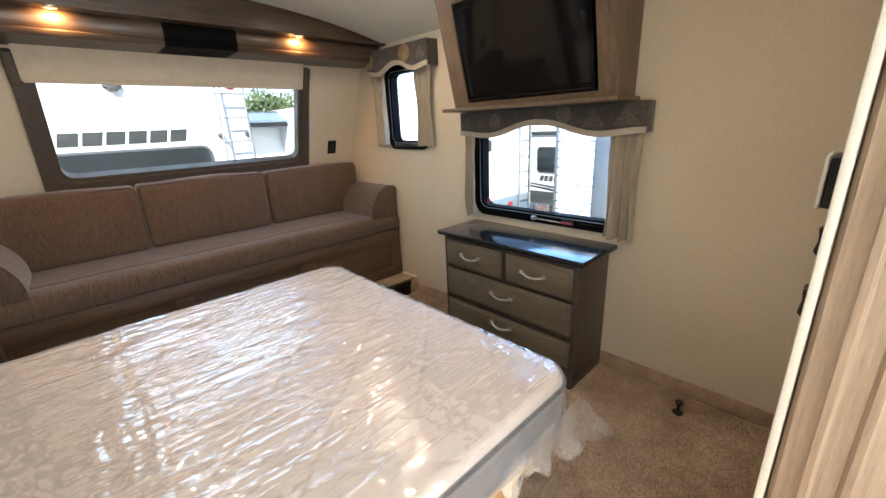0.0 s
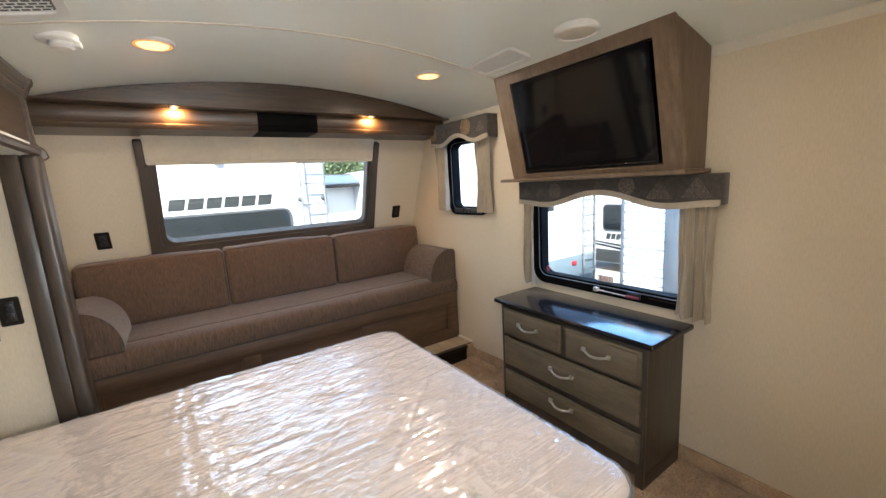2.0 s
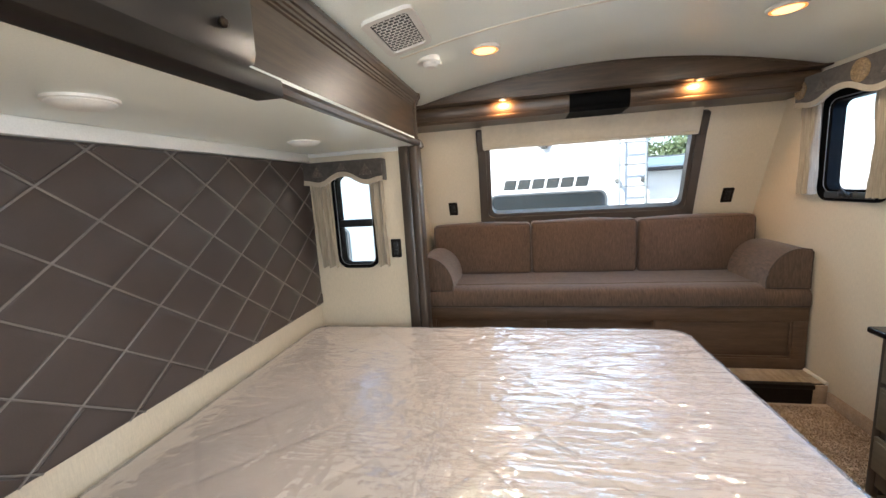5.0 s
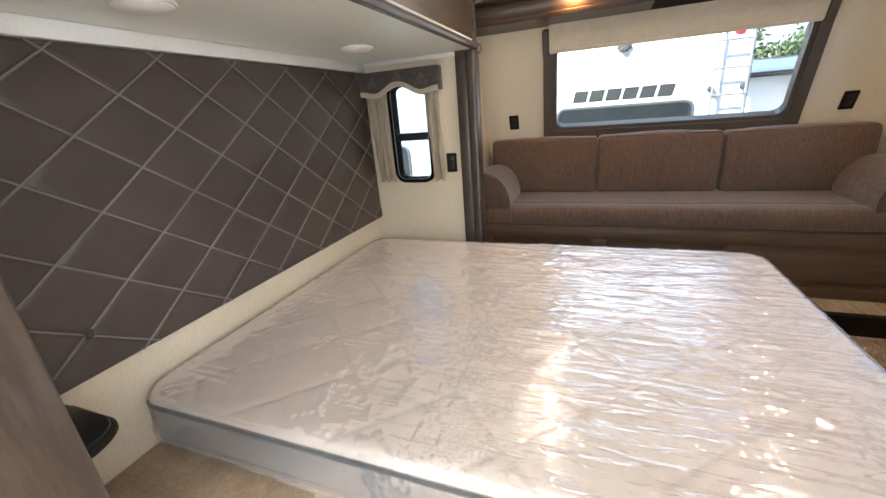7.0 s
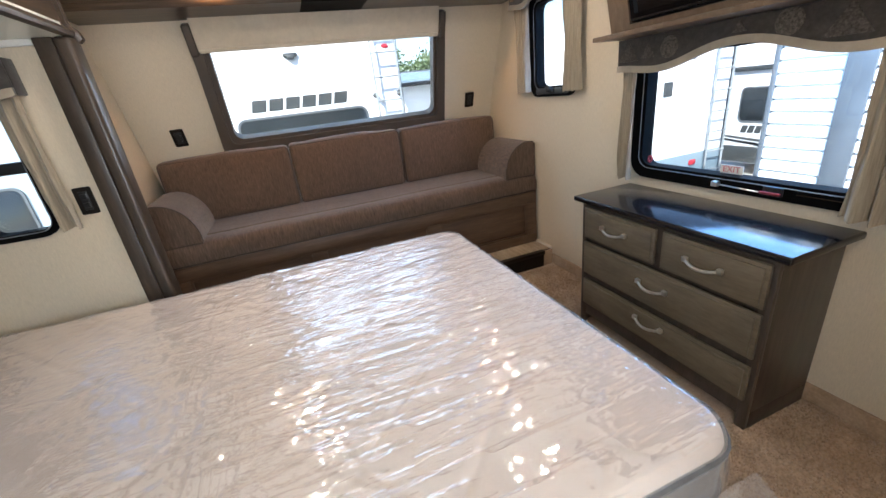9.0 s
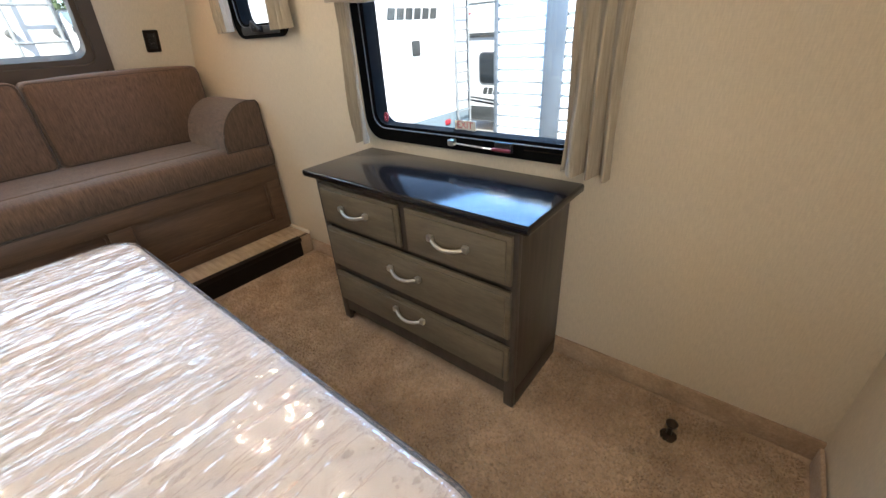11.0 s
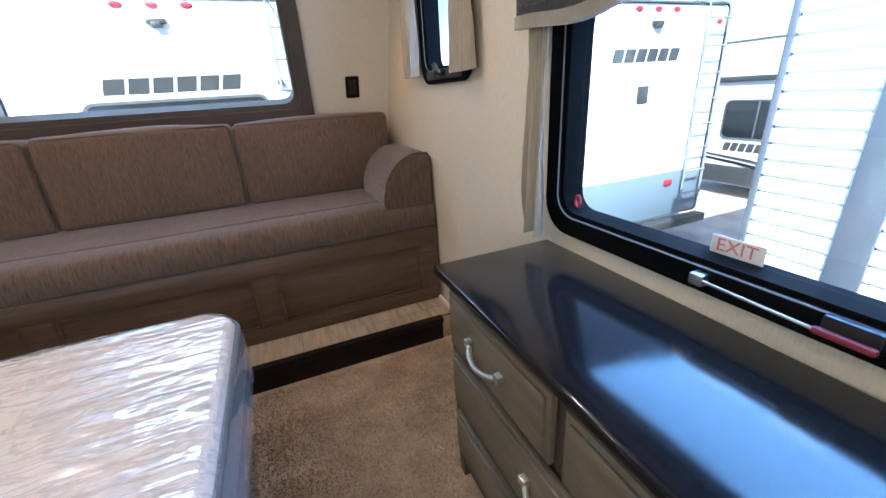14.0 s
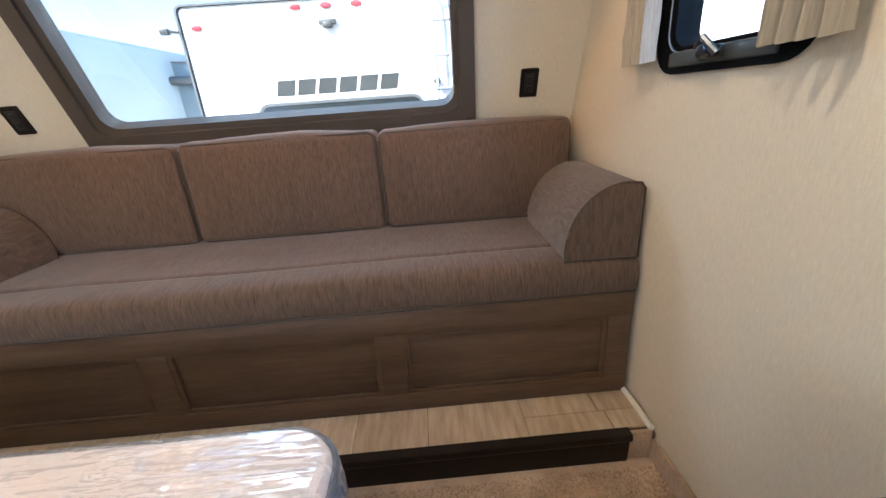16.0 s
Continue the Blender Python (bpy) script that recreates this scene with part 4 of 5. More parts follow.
Y0, Y1 = -1.445, -2.388
ztop = 1.955
side = [(-0.03, 1.401), (face_x(1.401), 1.401), (face_x(ztop), ztop), (-0.03, ztop - 0.06)]
for y in (Y0, Y1 + 0.018):
    part("side_panel", prism([(p, q) for p, q in side], "y", y - 0.018, y, 0.001), TVWOOD, tvc)
tilt = math.degrees(math.atan(0.245))
TVM = pose(face_x(1.401), 0, 1.401, 0, -tilt, 0)     # z up the slanted face, -x into the room
hgt = (ztop - 1.401) / math.cos(radians(tilt)) - 0.002
facebm = ring([(Y1 - 0.003, 0.0), (Y0 + 0.003, 0.0), (Y0 + 0.003, hgt), (Y1 - 0.003, hgt)], [(-2.305, 0.028), (-1.550, 0.028), (-1.550, 0.512), (-2.305, 0.512)], "x", -0.010, 0.010, 0.0015)
facebm.transform(TVM)
part("face_frame", facebm, TVWOOD, tvc)
part("shelf", slab(-0.262, -0.03, -2.412, -1.385, 1.381, 1.400, 0.004), TVWOOD, tvc)
part("back_box", prism([(-0.03, 1.402), (face_x(1.402) + 0.06, 1.402), (face_x(1.93) + 0.06, 1.93), (-0.03, 1.90)], "y", -2.366, -1.47), BLACK, tvc)
tv = thing("television", tuple(TVM @ Vector((0.0, -1.9275, 0.035))), "black flat television with a dark switched-off screen", "television")


def on_face(bm):
    bm.transform(TVM)
    return bm


part("bezel", on_face(ring(rrect(-2.292, -1.562, 0.036, 0.504, 0.006, 3), rrect(-2.272, -1.582, 0.062, 0.486, 0.003, 3), "x", -0.014, 0.030, 0.002)), GLOSSBLACK, tv)
part("screen", on_face(slab(-0.004, 0.020, -2.2725, -1.5815, 0.0615, 0.4865)), SCREEN, tv)
part("lower_strip", on_face(slab(-0.016, -0.012, -2.286, -1.568, 0.040, 0.046, 0.001)), DARKBROWN, tv)

# ---- dresser ----
dr = thing("dresser", (-0.2, -1.9, 0), "grey-brown chest of four drawers with a black top", "dresser")
DX, D0, D1 = -0.356, -1.462, -2.338
part("carcase", slab(DX + 0.018, -0.030, D1, D0, 0.075, 0.677, 0.002), CARCASE, dr)
face = [slab(DX, DX + 0.018, D0 - 0.036, D0, 0.0, 0.677, 0.002), slab(DX, DX + 0.018, D1, D1 + 0.036, 0.0, 0.677, 0.002), slab(DX, DX + 0.018, -1.935, -1.900, 0.49, 0.665, 0.002)]
for z0, z1 in ((0.655, 0.677), (0.484, 0.503), (0.271, 0.305), (0.055, 0.127)):
    face.append(slab(DX + 0.0012, DX + 0.018, D1 + 0.036, D0 - 0.036, z0, z1, 0.001))
part("face_frame", joined(*face), CARCASE, dr)
for y in (D0, D1 + 0.020):
    part("side_foot", slab(DX + 0.0185, -0.031, y - 0.020, y, 0.0, 0.0745, 0.001), CARCASE, dr)
part("top", slab(-0.384, -0.020, -2.376, -1.422, 0.677, 0.703, 0.008, 3), BLACKTOP, dr, "black satin top with rounded edge")
for y0, y1, z0, z1, hy in ((-1.902, -1.492, 0.500, 0.656, -1.690), (-2.322, -1.936, 0.500, 0.656, -2.116), (-2.322, -1.492, 0.306, 0.478, -1.915), (-2.322, -1.492, 0.128, 0.270, -1.915)):
    step1 = slab(DX - 0.014, DX - 0.0005, y0, y1, z0, z1, 0.002)
    step2 = slab(DX - 0.021, DX - 0.013, y0 + 0.013, y1 - 0.013, z0 + 0.013, z1 - 0.013, 0.003)
    d = part("drawer", joined(step1, step2), GREYWOOD, dr)
    hz = {0.306: 0.401, 0.128: 0.2205}.get(z0, (z0 + z1) / 2)
    w = 0.066
    arch = [(DX - 0.022, hy - w, hz + 0.007)] + [(DX - 0.022 - 0.026 * math.sin(math.pi * k / 12) ** 0.7, hy - w + 2 * w * k / 12, hz - 0.010 * math.sin(math.pi * k / 12) + 0.004) for k in range(1, 12)] + [(DX - 0.022, hy + w, hz + 0.007)]
    part("handle", joined(tube(arch, 0.0062, 10), slab(DX - 0.036, DX - 0.020, hy - w - 0.010, hy - w + 0.010, hz - 0.003, hz + 0.017, 0.003), slab(DX - 0.036, DX - 0.020, hy + w - 0.010, hy + w + 0.010, hz - 0.003, hz + 0.017, 0.003)), NICKEL, d, "arched satin nickel pull")

# ---- bed ----
bed = thing("bed_base", (-1.7, -1.85, 0), "plywood bed platform under the mattress", "bed base")
part("box", slab(-2.355, -1.19, -2.50, -1.15, 0.0, 0.329), SOFAWOOD, bed, "dark storage box")
part("plywood_board", slab(-2.24, -1.135, -2.625, -1.10, 0.330, 0.3815, 0.003), PLY, bed)
part("plywood_front", slab(-2.22, -1.18, -2.585, -2.567, 0.0, 0.329, 0.002), PLY, bed)
MX0, MX1, MY0, MY1, MT, MB = -2.985, -0.905, -2.628, -1.075, 0.548, 0.384


def quilted(nx, ny, grow, disp, side=None, rr=0.10, edge=0.028, bottom=MB):
    """The top and sides of a soft slab with rounded corners; disp(x, y) lifts the top."""
    x0, x1, y0, y1 = MX0 - grow, MX1 + grow, MY0 - grow, MY1 + grow
    bm = bmesh.new()

    grid = []
    for i in range(nx + 1):
        row = []
        for j in range(ny + 1):
            x, y = x0 + (x1 - x0) * i / nx, y0 + (y1 - y0) * j / ny
            cx, cy = min(max(x, x0 + rr), x1 - rr), min(max(y, y0 + rr), y1 - rr)
            dx, dy = x - cx, y - cy
            m = max(abs(dx), abs(dy))
            if dx and dy and m > 0:
                k = m / math.hypot(dx, dy)
                dx, dy = dx * k, dy * k
                x, y = cx + dx, cy + dy
            d = rr - math.hypot(dx, dy) if (dx or dy) else min(x - x0, x1 - x, y - y0, y1 - y)
            d = max(0.0, min(d, min(x - x0, x1 - x, y - y0, y1 - y) if not (dx and dy) else d))
            drop = edge - math.sqrt(max(0.0, edge ** 2 - (edge - d) ** 2)) if d < edge else 0.0
            z = MT + grow - drop + disp(x, y) * min(1.0, d / 0.03)
            row.append(bm.verts.new((x, y, z)))
        grid.append(row)
    for i in range(nx):
        for j in range(ny):
            bm.faces.new((grid[i][j], grid[i + 1][j], grid[i + 1][j + 1], grid[i][j + 1]))
    loop = [grid[i][0] for i in range(nx)] + [grid[nx][j] for j in range(ny)] + [grid[i][ny] for i in range(nx, 0, -1)] + [grid[0][j] for j in range(ny, 0, -1)]
    prev = loop
    levels = 5
    c = Vector(((x0 + x1) / 2, (y0 + y1) / 2, 0))
    for lv in range(1, levels + 1):
        cur = []
        for v in loop:
            t = lv / levels
            z = v.co.z + (bottom - v.co.z) * t
            out = Vector((v.co.x - c.x, v.co.y - c.y, 0)).normalized()
            s = side(v.co.x, v.co.y, t) if side else 0.0
            cur.append(bm.verts.new((v.co.x + out.x * s, v.co.y + out.y * s, z)))
        n = len(loop)
        for k in range(n):
            bm.faces.new((prev[k], prev[(k + 1) % n], cur[(k + 1) % n], cur[k]))
        prev = cur
    return bm, prev


def stitch(x, y):
    """Diamond quilting: stitched valleys between low pillows."""
    a, b = (x + y) / 0.335, (x - y) / 0.335
    da, db = abs(a - round(a)), abs(b - round(b))
    return 0.009 * (1 - math.exp(-(min(da, db) / 0.05) ** 2)) - 0.009


mattress = thing("mattress", (-1.95, -1.85, MB), "queen mattress with cream quilted top and grey border", "mattress")
bm, rim = quilted(280, 210, 0.0, stitch)
bm.faces.new(rim)
topmesh = part("quilted_top", bm, TICKING, mattress)
topmesh.data.materials.append(MATSIDE)
for p in topmesh.data.polygons:
    if p.center.z < MT - MB - 0.0228:
        p.material_index = 1
tapeline = [(p, q, MT - 0.028) for p, q in rrect(MX0 - 0.002, MX1 + 0.002, MY0 - 0.002, MY1 + 0.002, 0.10, 6)]
part("tape_edge", tube(tapeline, 0.008, 8, True), MATSIDE, mattress)
tapeline = [(p, q, MB + 0.012) for p, q in rrect(MX0 - 0.002, MX1 + 0.002, MY0 - 0.002, MY1 + 0.002, 0.10, 6)]
part("tape_edge", tube(tapeline, 0.008, 8, True), MATSIDE, mattress)


def creases(x, y):
    ridge = 1 - abs(2 * (0.5 + 0.5 * fbm(x * 1.6, y * 9.0, 3.0)) - 1)
    crump = 1 - abs(2 * (0.5 + 0.5 * fbm(x * 7.0, y * 7.0, 8.0)) - 1)
    k = 1 / (1 + math.exp(-(x + 1.95) * 5))
    band = math.exp(-((x + 2.0 + 0.05 * fbm(y * 2, 0, 1)) / 0.10) ** 2)
    return 0.004 + 0.0065 * k * ridge ** 3 + 0.0048 * (1 - 0.6 * k) * crump ** 4 + 0.005 * band * (1 - abs(fbm(x * 16, y * 1.5, 5.0))) ** 3


def loose(x, y, t):
    return 0.006 + 0.012 * t * (0.5 + fbm(x * 5, y * 5, t * 2)) + 0.004 * fbm(x * 18, y * 18, t * 3)


cover = thing("plastic_cover", (-1.95, -1.85, MB), "clear crumpled plastic wrapping over the new mattress", "plastic cover")
bm, rim = quilted(330, 260, 0.004, creases, loose, bottom=MB + 0.002)
film = part("film", bm, FILM, cover)
film.visible_shadow = False
# the gathered end of the bag hangs off the foot corner
flap = bmesh.new()
rows = []
for j in range(9):
    t = j / 8
    row = []
    for i in range(31):
        s = i / 30
        x = -1.30 + 0.405 * s + 0.16 * t * s ** 3
        y = -2.636 - 0.012 - 0.05 * t * s + 0.018 * math.sin(s * 21 + t * 3) * t
        z = 0.45 - (0.09 + 0.13 * s ** 2) * t * (1 + 0.25 * fbm(s * 9, 0.0, 3.0)) + 0.012 * fbm(s * 9, t * 4, 1.0)
        row.append(flap.verts.new((x, y, z)))
    rows.append(row)
for a, b in zip(rows, rows[1:]):
    for i in range(30):
        flap.faces.new((a[i], a[i + 1], b[i + 1], b[i]))
fl = part("loose_flap", flap, FILM, cover, "loose crumpled plastic corner")
fl.visible_shadow = False

# ---- ceiling fittings ----
# The third, by the doorway, is unseen: added to brighten the right wall.
for x, y in ((-1.868, -1.22), (-0.625, -1.22), (-1.05, -2.95)):
    z = ceil_z(x)
    l = thing("ceiling_light", (x, y, z - 0.012), "round warm recessed ceiling light, switched on", "ceiling light", "ceiling lights")
    part("trim_ring", lathe([(0.074, 0.004), (0.074, -0.004), (0.068, -0.010), (0.0632, -0.0105), (0.0632, 0.004)], (x, y, z), 32), WHITE, l)
    part("diffuser", lathe([(0.054, -0.006), (0.05, -0.0125), (0.03, -0.015), (0.004, -0.016)], (x, y, z), 32), LED, l)
    # Emissive ring added for the orange glow at the lens edge.
    part("glow_ring", lathe([(0.0625, 0.002), (0.0625, -0.0105), (0.0545, -0.0118), (0.0545, 0.002)], (x, y, z), 32), GLOWRING, l, "amber ring painting the glow round the lens")
    lamp("ceiling_lamp", (x, y, z - 0.020), 2.0 if y > -2 else 1.6, 0.07, (1.0, 0.82, 0.63), spread=180)
for x, y in ((-2.70, -2.44), (-2.70, -1.49)):
    l = thing("dome_light", (x, y, SC - 0.022), "shallow white dome light on the recess ceiling, switched off", "ceiling light", "dome lights")
    part("dome", lathe([(0.066, -0.002), (0.064, -0.010), (0.05, -0.018), (0.025, -0.022), (0.004, -0.023)], (x, y, SC), 32), WHITE, l)
    part("base_ring", lathe([(0.072, 0.0), (0.072, -0.006), (0.066, -0.008)], (x, y, SC), 32), WHITE, l)


def ceiling_vent(x, y, lx, ly, tilt_deg, dark=True):
    z = ceil_z(x)
    slope = -2 * 0.112 * (x + 1.21)
    m = pose(x, y, z, 0, -math.degrees(math.atan(slope)), 0)
    v = thing("ceiling_vent", (0, 0, -0.012), "white plastic ceiling vent with a slotted grille" if dark else "flat white ceiling vent plate", "ceiling vent", "ceiling vents", m=m)
    part("frame", ring(rrect(-lx / 2, lx / 2, -ly / 2, ly / 2, 0.03, 5), rrect(-lx / 2 + 0.025, lx / 2 - 0.025, -ly / 2 + 0.025, ly / 2 - 0.025, 0.02, 5), "z", -0.014, 0.002, 0.004), WHITE, v)
    part("backing", slab(-lx / 2 + 0.023, lx / 2 - 0.023, -ly / 2 + 0.023, ly / 2 - 0.023, -0.0068, -0.002), BLACK if dark else WHITE, v)
    bars = []
    n = int((ly - 0.06) / 0.019)
    for k in range(n + 1):
        yy = -ly / 2 + 0.030 + (ly - 0.06) * k / n
        bars.append(slab(-lx / 2 + 0.03, lx / 2 - 0.03, yy - 0.0021, yy + 0.0021, -0.0085, -0.0072))
        if k < n:
            for q in range(6):
                xx = -lx / 2 + 0.035 + (lx - 0.07) * (q + 0.5 * (k % 2)) / 5.5
                bars.append(slab(xx - 0.0022, xx + 0.0022, yy, yy + 0.019, -0.0083, -0.0074))
    part("grille", joined(*bars), WHITE, v, smooth=False)
    return v


ceiling_vent(-2.152, -1.685, 0.19, 0.34, 0)
ceiling_vent(-0.475, -1.62, 0.15, 0.34, 0, False)
z = ceil_z(-0.475)
spk = thing("ceiling_speaker", (-0.475, -2.08, z - 0.02), "round white ceiling speaker", "speaker")
part("housing", lathe([(0.088, 0.006), (0.088, -0.014), (0.080, -0.020), (0.075, -0.016), (0.004, -0.016)], (-0.475, -2.08, z), 32), WHITE, spk)
part("mesh_cover", lathe([(0.074, -0.015), (0.06, -0.019), (0.004, -0.0195)], (-0.475, -2.08, z), 32), TRIMW, spk)
z = ceil_z(-2.125)
sd = thing("smoke_detector", (-2.125, -1.31, z - 0.035), "small white smoke detector on the ceiling", "smoke detector")
part("base", lathe([(0.055, 0.008), (0.055, -0.012), (0.048, -0.018), (0.004, -0.018)], (-2.125, -1.31, z), 28), WHITE, sd)
part("sensor_head", joined(lathe([(0.034, -0.018), (0.034, -0.030), (0.026, -0.038), (0.004, -0.039)], (-2.115, -1.315, z), 24), slab(-2.095, -2.065, -1.33, -1.30, z - 0.03, z - 0.012, 0.004)), WHITE, sd)

# ---- door stop, thermostat and switches ----
ds = thing("door_stop", (-0.165, -2.775, 0), "dark bronze door stop on the carpet", "door stop")
part("foot", lathe([(0.024, 0.0), (0.024, 0.005), (0.016, 0.010), (0.008, 0.012)], (-0.165, -2.775, 0), 18), STEEL, ds)
part("stem", lathe([(0.008, 0.011), (0.007, 0.040), (0.010, 0.046)], (-0.165, -2.775, 0), 14), STEEL, ds)
part("knob", lathe([(0.010, 0.045), (0.016, 0.052), (0.017, 0.060), (0.010, 0.068), (0.003, 0.070)], (-0.165, -2.775, 0), 18), STEEL, ds)
FRONT = pose(0, -3.123, 0, 0, 0, 180)               # -y in this frame points into the room
th = thing("thermostat", (0.94, 0, 1.145), "black wall thermostat with a pale front", "thermostat", m=FRONT)
part("housing", slab(0.885, 0.985, -0.022, 0.0, 1.147, 1.238, 0.004), BLACK, th)
part("cover", slab(0.883, 0.987, -0.029, -0.0225, 1.145, 1.240, 0.004), WHITE, th, "pale front cover")
for z0, n in ((1.015, 1), (0.895, 2)):
    sw = thing("light_switch", (0.94, 0, z0), "black switch plate with rocker switches", "switch", "switches", m=FRONT)
    part("plate", slab(0.90, 0.98, -0.009, 0.0, z0, z0 + 0.115, 0.004), BLACK, sw)
    for k in range(n):
        part("rocker", prism([(-0.009, z0 + 0.03), (-0.017, z0 + 0.04), (-0.012, z0 + 0.062), (-0.016, z0 + 0.085), (-0.009, z0 + 0.09)], "x", 0.915 + 0.026 * k, 0.937 + 0.026 * k, 0.001), BLACK, sw)

# ---- outside: ground, parked trailers, trees ----
ground = solo("ground", slab(-400, 400, -400, 400, -1.0, -0.82), GRAVEL, "pale gravel yard", "ground", kind="structure")
solo("trailer_floor_skirt", slab(-3.06, 0.15, -5.3, 0.62, -0.4, -0.062), FIBRE, "white underside of the trailer", "wall", kind="structure")
solo("trailer_roof", slab(-2.6, 0.16, -5.3, 0.66, 2.10, 2.14), FIBRE, "white roof over the room", "roof", kind="structure")
solo("recess_roof", slab(-3.08, -2.5, -3.06, -0.88, 1.75, 1.79), FIBRE, "white roof over the bed recess", "roof", kind="structure")


def logo_bars(x0, x1, z, h, y, m, parent, slant=0.25):
    """Six slanted dark plates where the maker's mark is."""
    n = 6
    w = (x1 - x0) / n
    for k in range(n):
        a, b = x0 + k * w, x0 + (k + 0.84) * w
        s = slant * h
        bm = prism([(a, z), (b, z), (b + s, z + h), (a + s, z + h)], "y", y - 0.004, y)
        part("mark", bm, GREYBAND, parent, "dark grey slanted marking", smooth=False)


def ladder(x0, x1, y, z0, z1, parent, pitch=0.26):
    part("ladder_rail", joined(*[tube([(x, y, z0), (x, y, z1 - 0.1), (x, y + 0.02, z1), (x, y + 0.20, z1 + 0.05)], 0.013, 8) for x in (x0, x1)]), ALU, parent)
    for k in range(int((z1 - z0) / pitch) + 1):
        part("ladder_rung", tube([(x0 - 0.02, y - 0.004, z0 + 0.08 + pitch * k), (x1 + 0.02, y - 0.004, z0 + 0.08 + pitch * k)], 0.011, 8), ALU, parent)


def oval(bm, x, z, kx, kz):
    for v in bm.verts:
        v.co.x, v.co.z = x + (v.co.x - x) * kx, z + (v.co.z - z) * kz
    return bm


def trailer(m, x0, x1, z0, z1, length, label, lad=None, logo=None, window=None, hatchpos=None, paint=None):
    t = thing("travel_trailer", ((x0 + x1) / 2, 0, -0.82), label, "trailer", "parked trailers", m=m)
    part("body", prism(rrect(x0, x1, z0, z1, 0.05, 4), "y", 0.0, length, 0.03), paint or FIBRE, t)
    part("roof_cap", ring(rrect(x0 - 0.012, x1 + 0.012, z0, z1 + 0.012, 0.06, 4), rrect(x0 + 0.004, x1 - 0.004, z0 + 0.02, z1 - 0.004, 0.05, 4), "y", -0.015, 0.05, 0.004), POSTGREY, t, "grey corner moulding")
    mid = (x0 + x1) / 2
    for dx in (-0.25, 0.0, 0.25):
        part("marker_light", oval(lathe([(0.034, 0.0), (0.029, -0.012), (0.004, -0.016)], (mid + dx, 0, z1 - 0.055), 16, "y"), mid + dx, z1 - 0.055, 1.45, 0.72), RED, t, "red marker light")
    for x in (x0 + 0.13, x1 - 0.13):
        part("marker_light", oval(lathe([(0.030, 0.0), (0.025, -0.012), (0.004, -0.016)], (x, 0, z1 - 0.16), 16, "y"), x, z1 - 0.16, 1.6, 0.8), RED, t, "red marker light")
    part("camera_mount", joined(slab(mid - 0.075, mid + 0.075, -0.03, 0.0, z1 - 0.20, z1 - 0.155, 0.012), slab(mid - 0.04, mid + 0.04, -0.045, 0.0, z1 - 0.225, z1 - 0.18, 0.012)), GREYBAND, t, "grey camera mount")
    if lad:
        ladder(lad[0], lad[1], -0.10, z0 + 0.2, z1, t)
    if logo:
        logo_bars(*logo, 0.0, m, t)
    if window:
        part("rear_glazing", prism(rrect(*window, 0.08, 5), "y", -0.012, 0.004, 0.004), TINT, t, "dark tinted rear window")
        part("glazing_frame", ring(rrect(window[0] - 0.025, window[1] + 0.025, window[2] - 0.025, window[3] + 0.025, 0.10, 5), rrect(*window, 0.08, 5), "y", -0.016, 0.004, 0.003), POSTGREY, t)
    if hatchpos:
        hx, hz = hatchpos
        part("hatch", slab(hx - 0.075, hx + 0.075, -0.012, 0.0, hz - 0.085, hz + 0.085, 0.006), GREYBAND, t, "grey service hatch")
    part("axle_skirt", slab(x0 + 0.15, x1 - 0.15, 0.3, length - 0.3, -0.45, z0 + 0.02), BLACK, t, "dark chassis")
    for y in (length * 0.45, length * 0.62):
        for x in (x0 + 0.12, x1 - 0.12):
            wh = part("wheel", lathe([(0.32, -0.1), (0.36, -0.06), (0.36, 0.06), (0.32, 0.1)], (x, y, -0.46), 24, "x"), BLACK, t)
            part("rim", lathe([(0.20, -0.102), (0.16, -0.112), (0.05, -0.114)], (x, y, -0.46), 20, "x"), ALU, wh)
    return t


ta = trailer(pose(0, 2.06, 0), -2.61, -0.20, -0.35, 1.985, 6.5, "white travel trailer parked rear to rear with a ladder", (-0.53, -0.235), (-1.94, -0.86, 1.262, 0.125), (-2.10, -0.68, 0.55, 1.185))
unit = part("roof_unit", slab(-1.68, -1.02, 0.30, 1.15, 1.98, 2.28, 0.03, 3), FIBRE, ta, "white louvred roof air unit")
for k in range(6):
    part("louvre", slab(-1.64, -1.06, 0.288, 0.298, 2.03 + 0.035 * k, 2.042 + 0.035 * k, 0.002), POSTGREY, unit)
part("side_lamp", joined(tube([(-2.62, -0.02, 1.80), (-2.70, -0.03, 1.81)], 0.012, 8), slab(-2.76, -2.69, -0.05, 0.0, 1.785, 1.83, 0.008)), GREYBAND, ta, "small dark side lamp")
for x in (-0.53, -0.235):
    part("ladder_mount", lathe([(0.032, 0.0), (0.032, -0.03), (0.018, -0.09)], (x, 0, 1.30), 14, "y"), GREYBAND, ta, "dark ladder stand-off")
tb = trailer(pose(0, 0.90, 0), 1.95, 4.02, -0.45, 1.79, 6.5, "white travel trailer beyond the side window with a ladder", (3.60, 3.90), (2.45, 3.35, 1.27, 0.12), None, (2.90, 0.96))
tc = trailer(pose(6.1, 0, 0, 0, 0, -90), -2.45, 2.5, -0.60, 1.55, 2.5, "white travel trailer side with a tinted window", None, (-2.02, -1.30, -0.06, 0.13), (-2.07, -1.10, 0.15, 0.70))
part("lower_band", slab(1.97, 4.0, -0.008, 0.0, -0.43, 0.09, 0.003), PALEBLUE, tb, "pale grey lower band")
part("tail_light", slab(3.40, 3.52, -0.03, 0.0, -0.07, 0.0, 0.02), RED, tb, "red tail light")
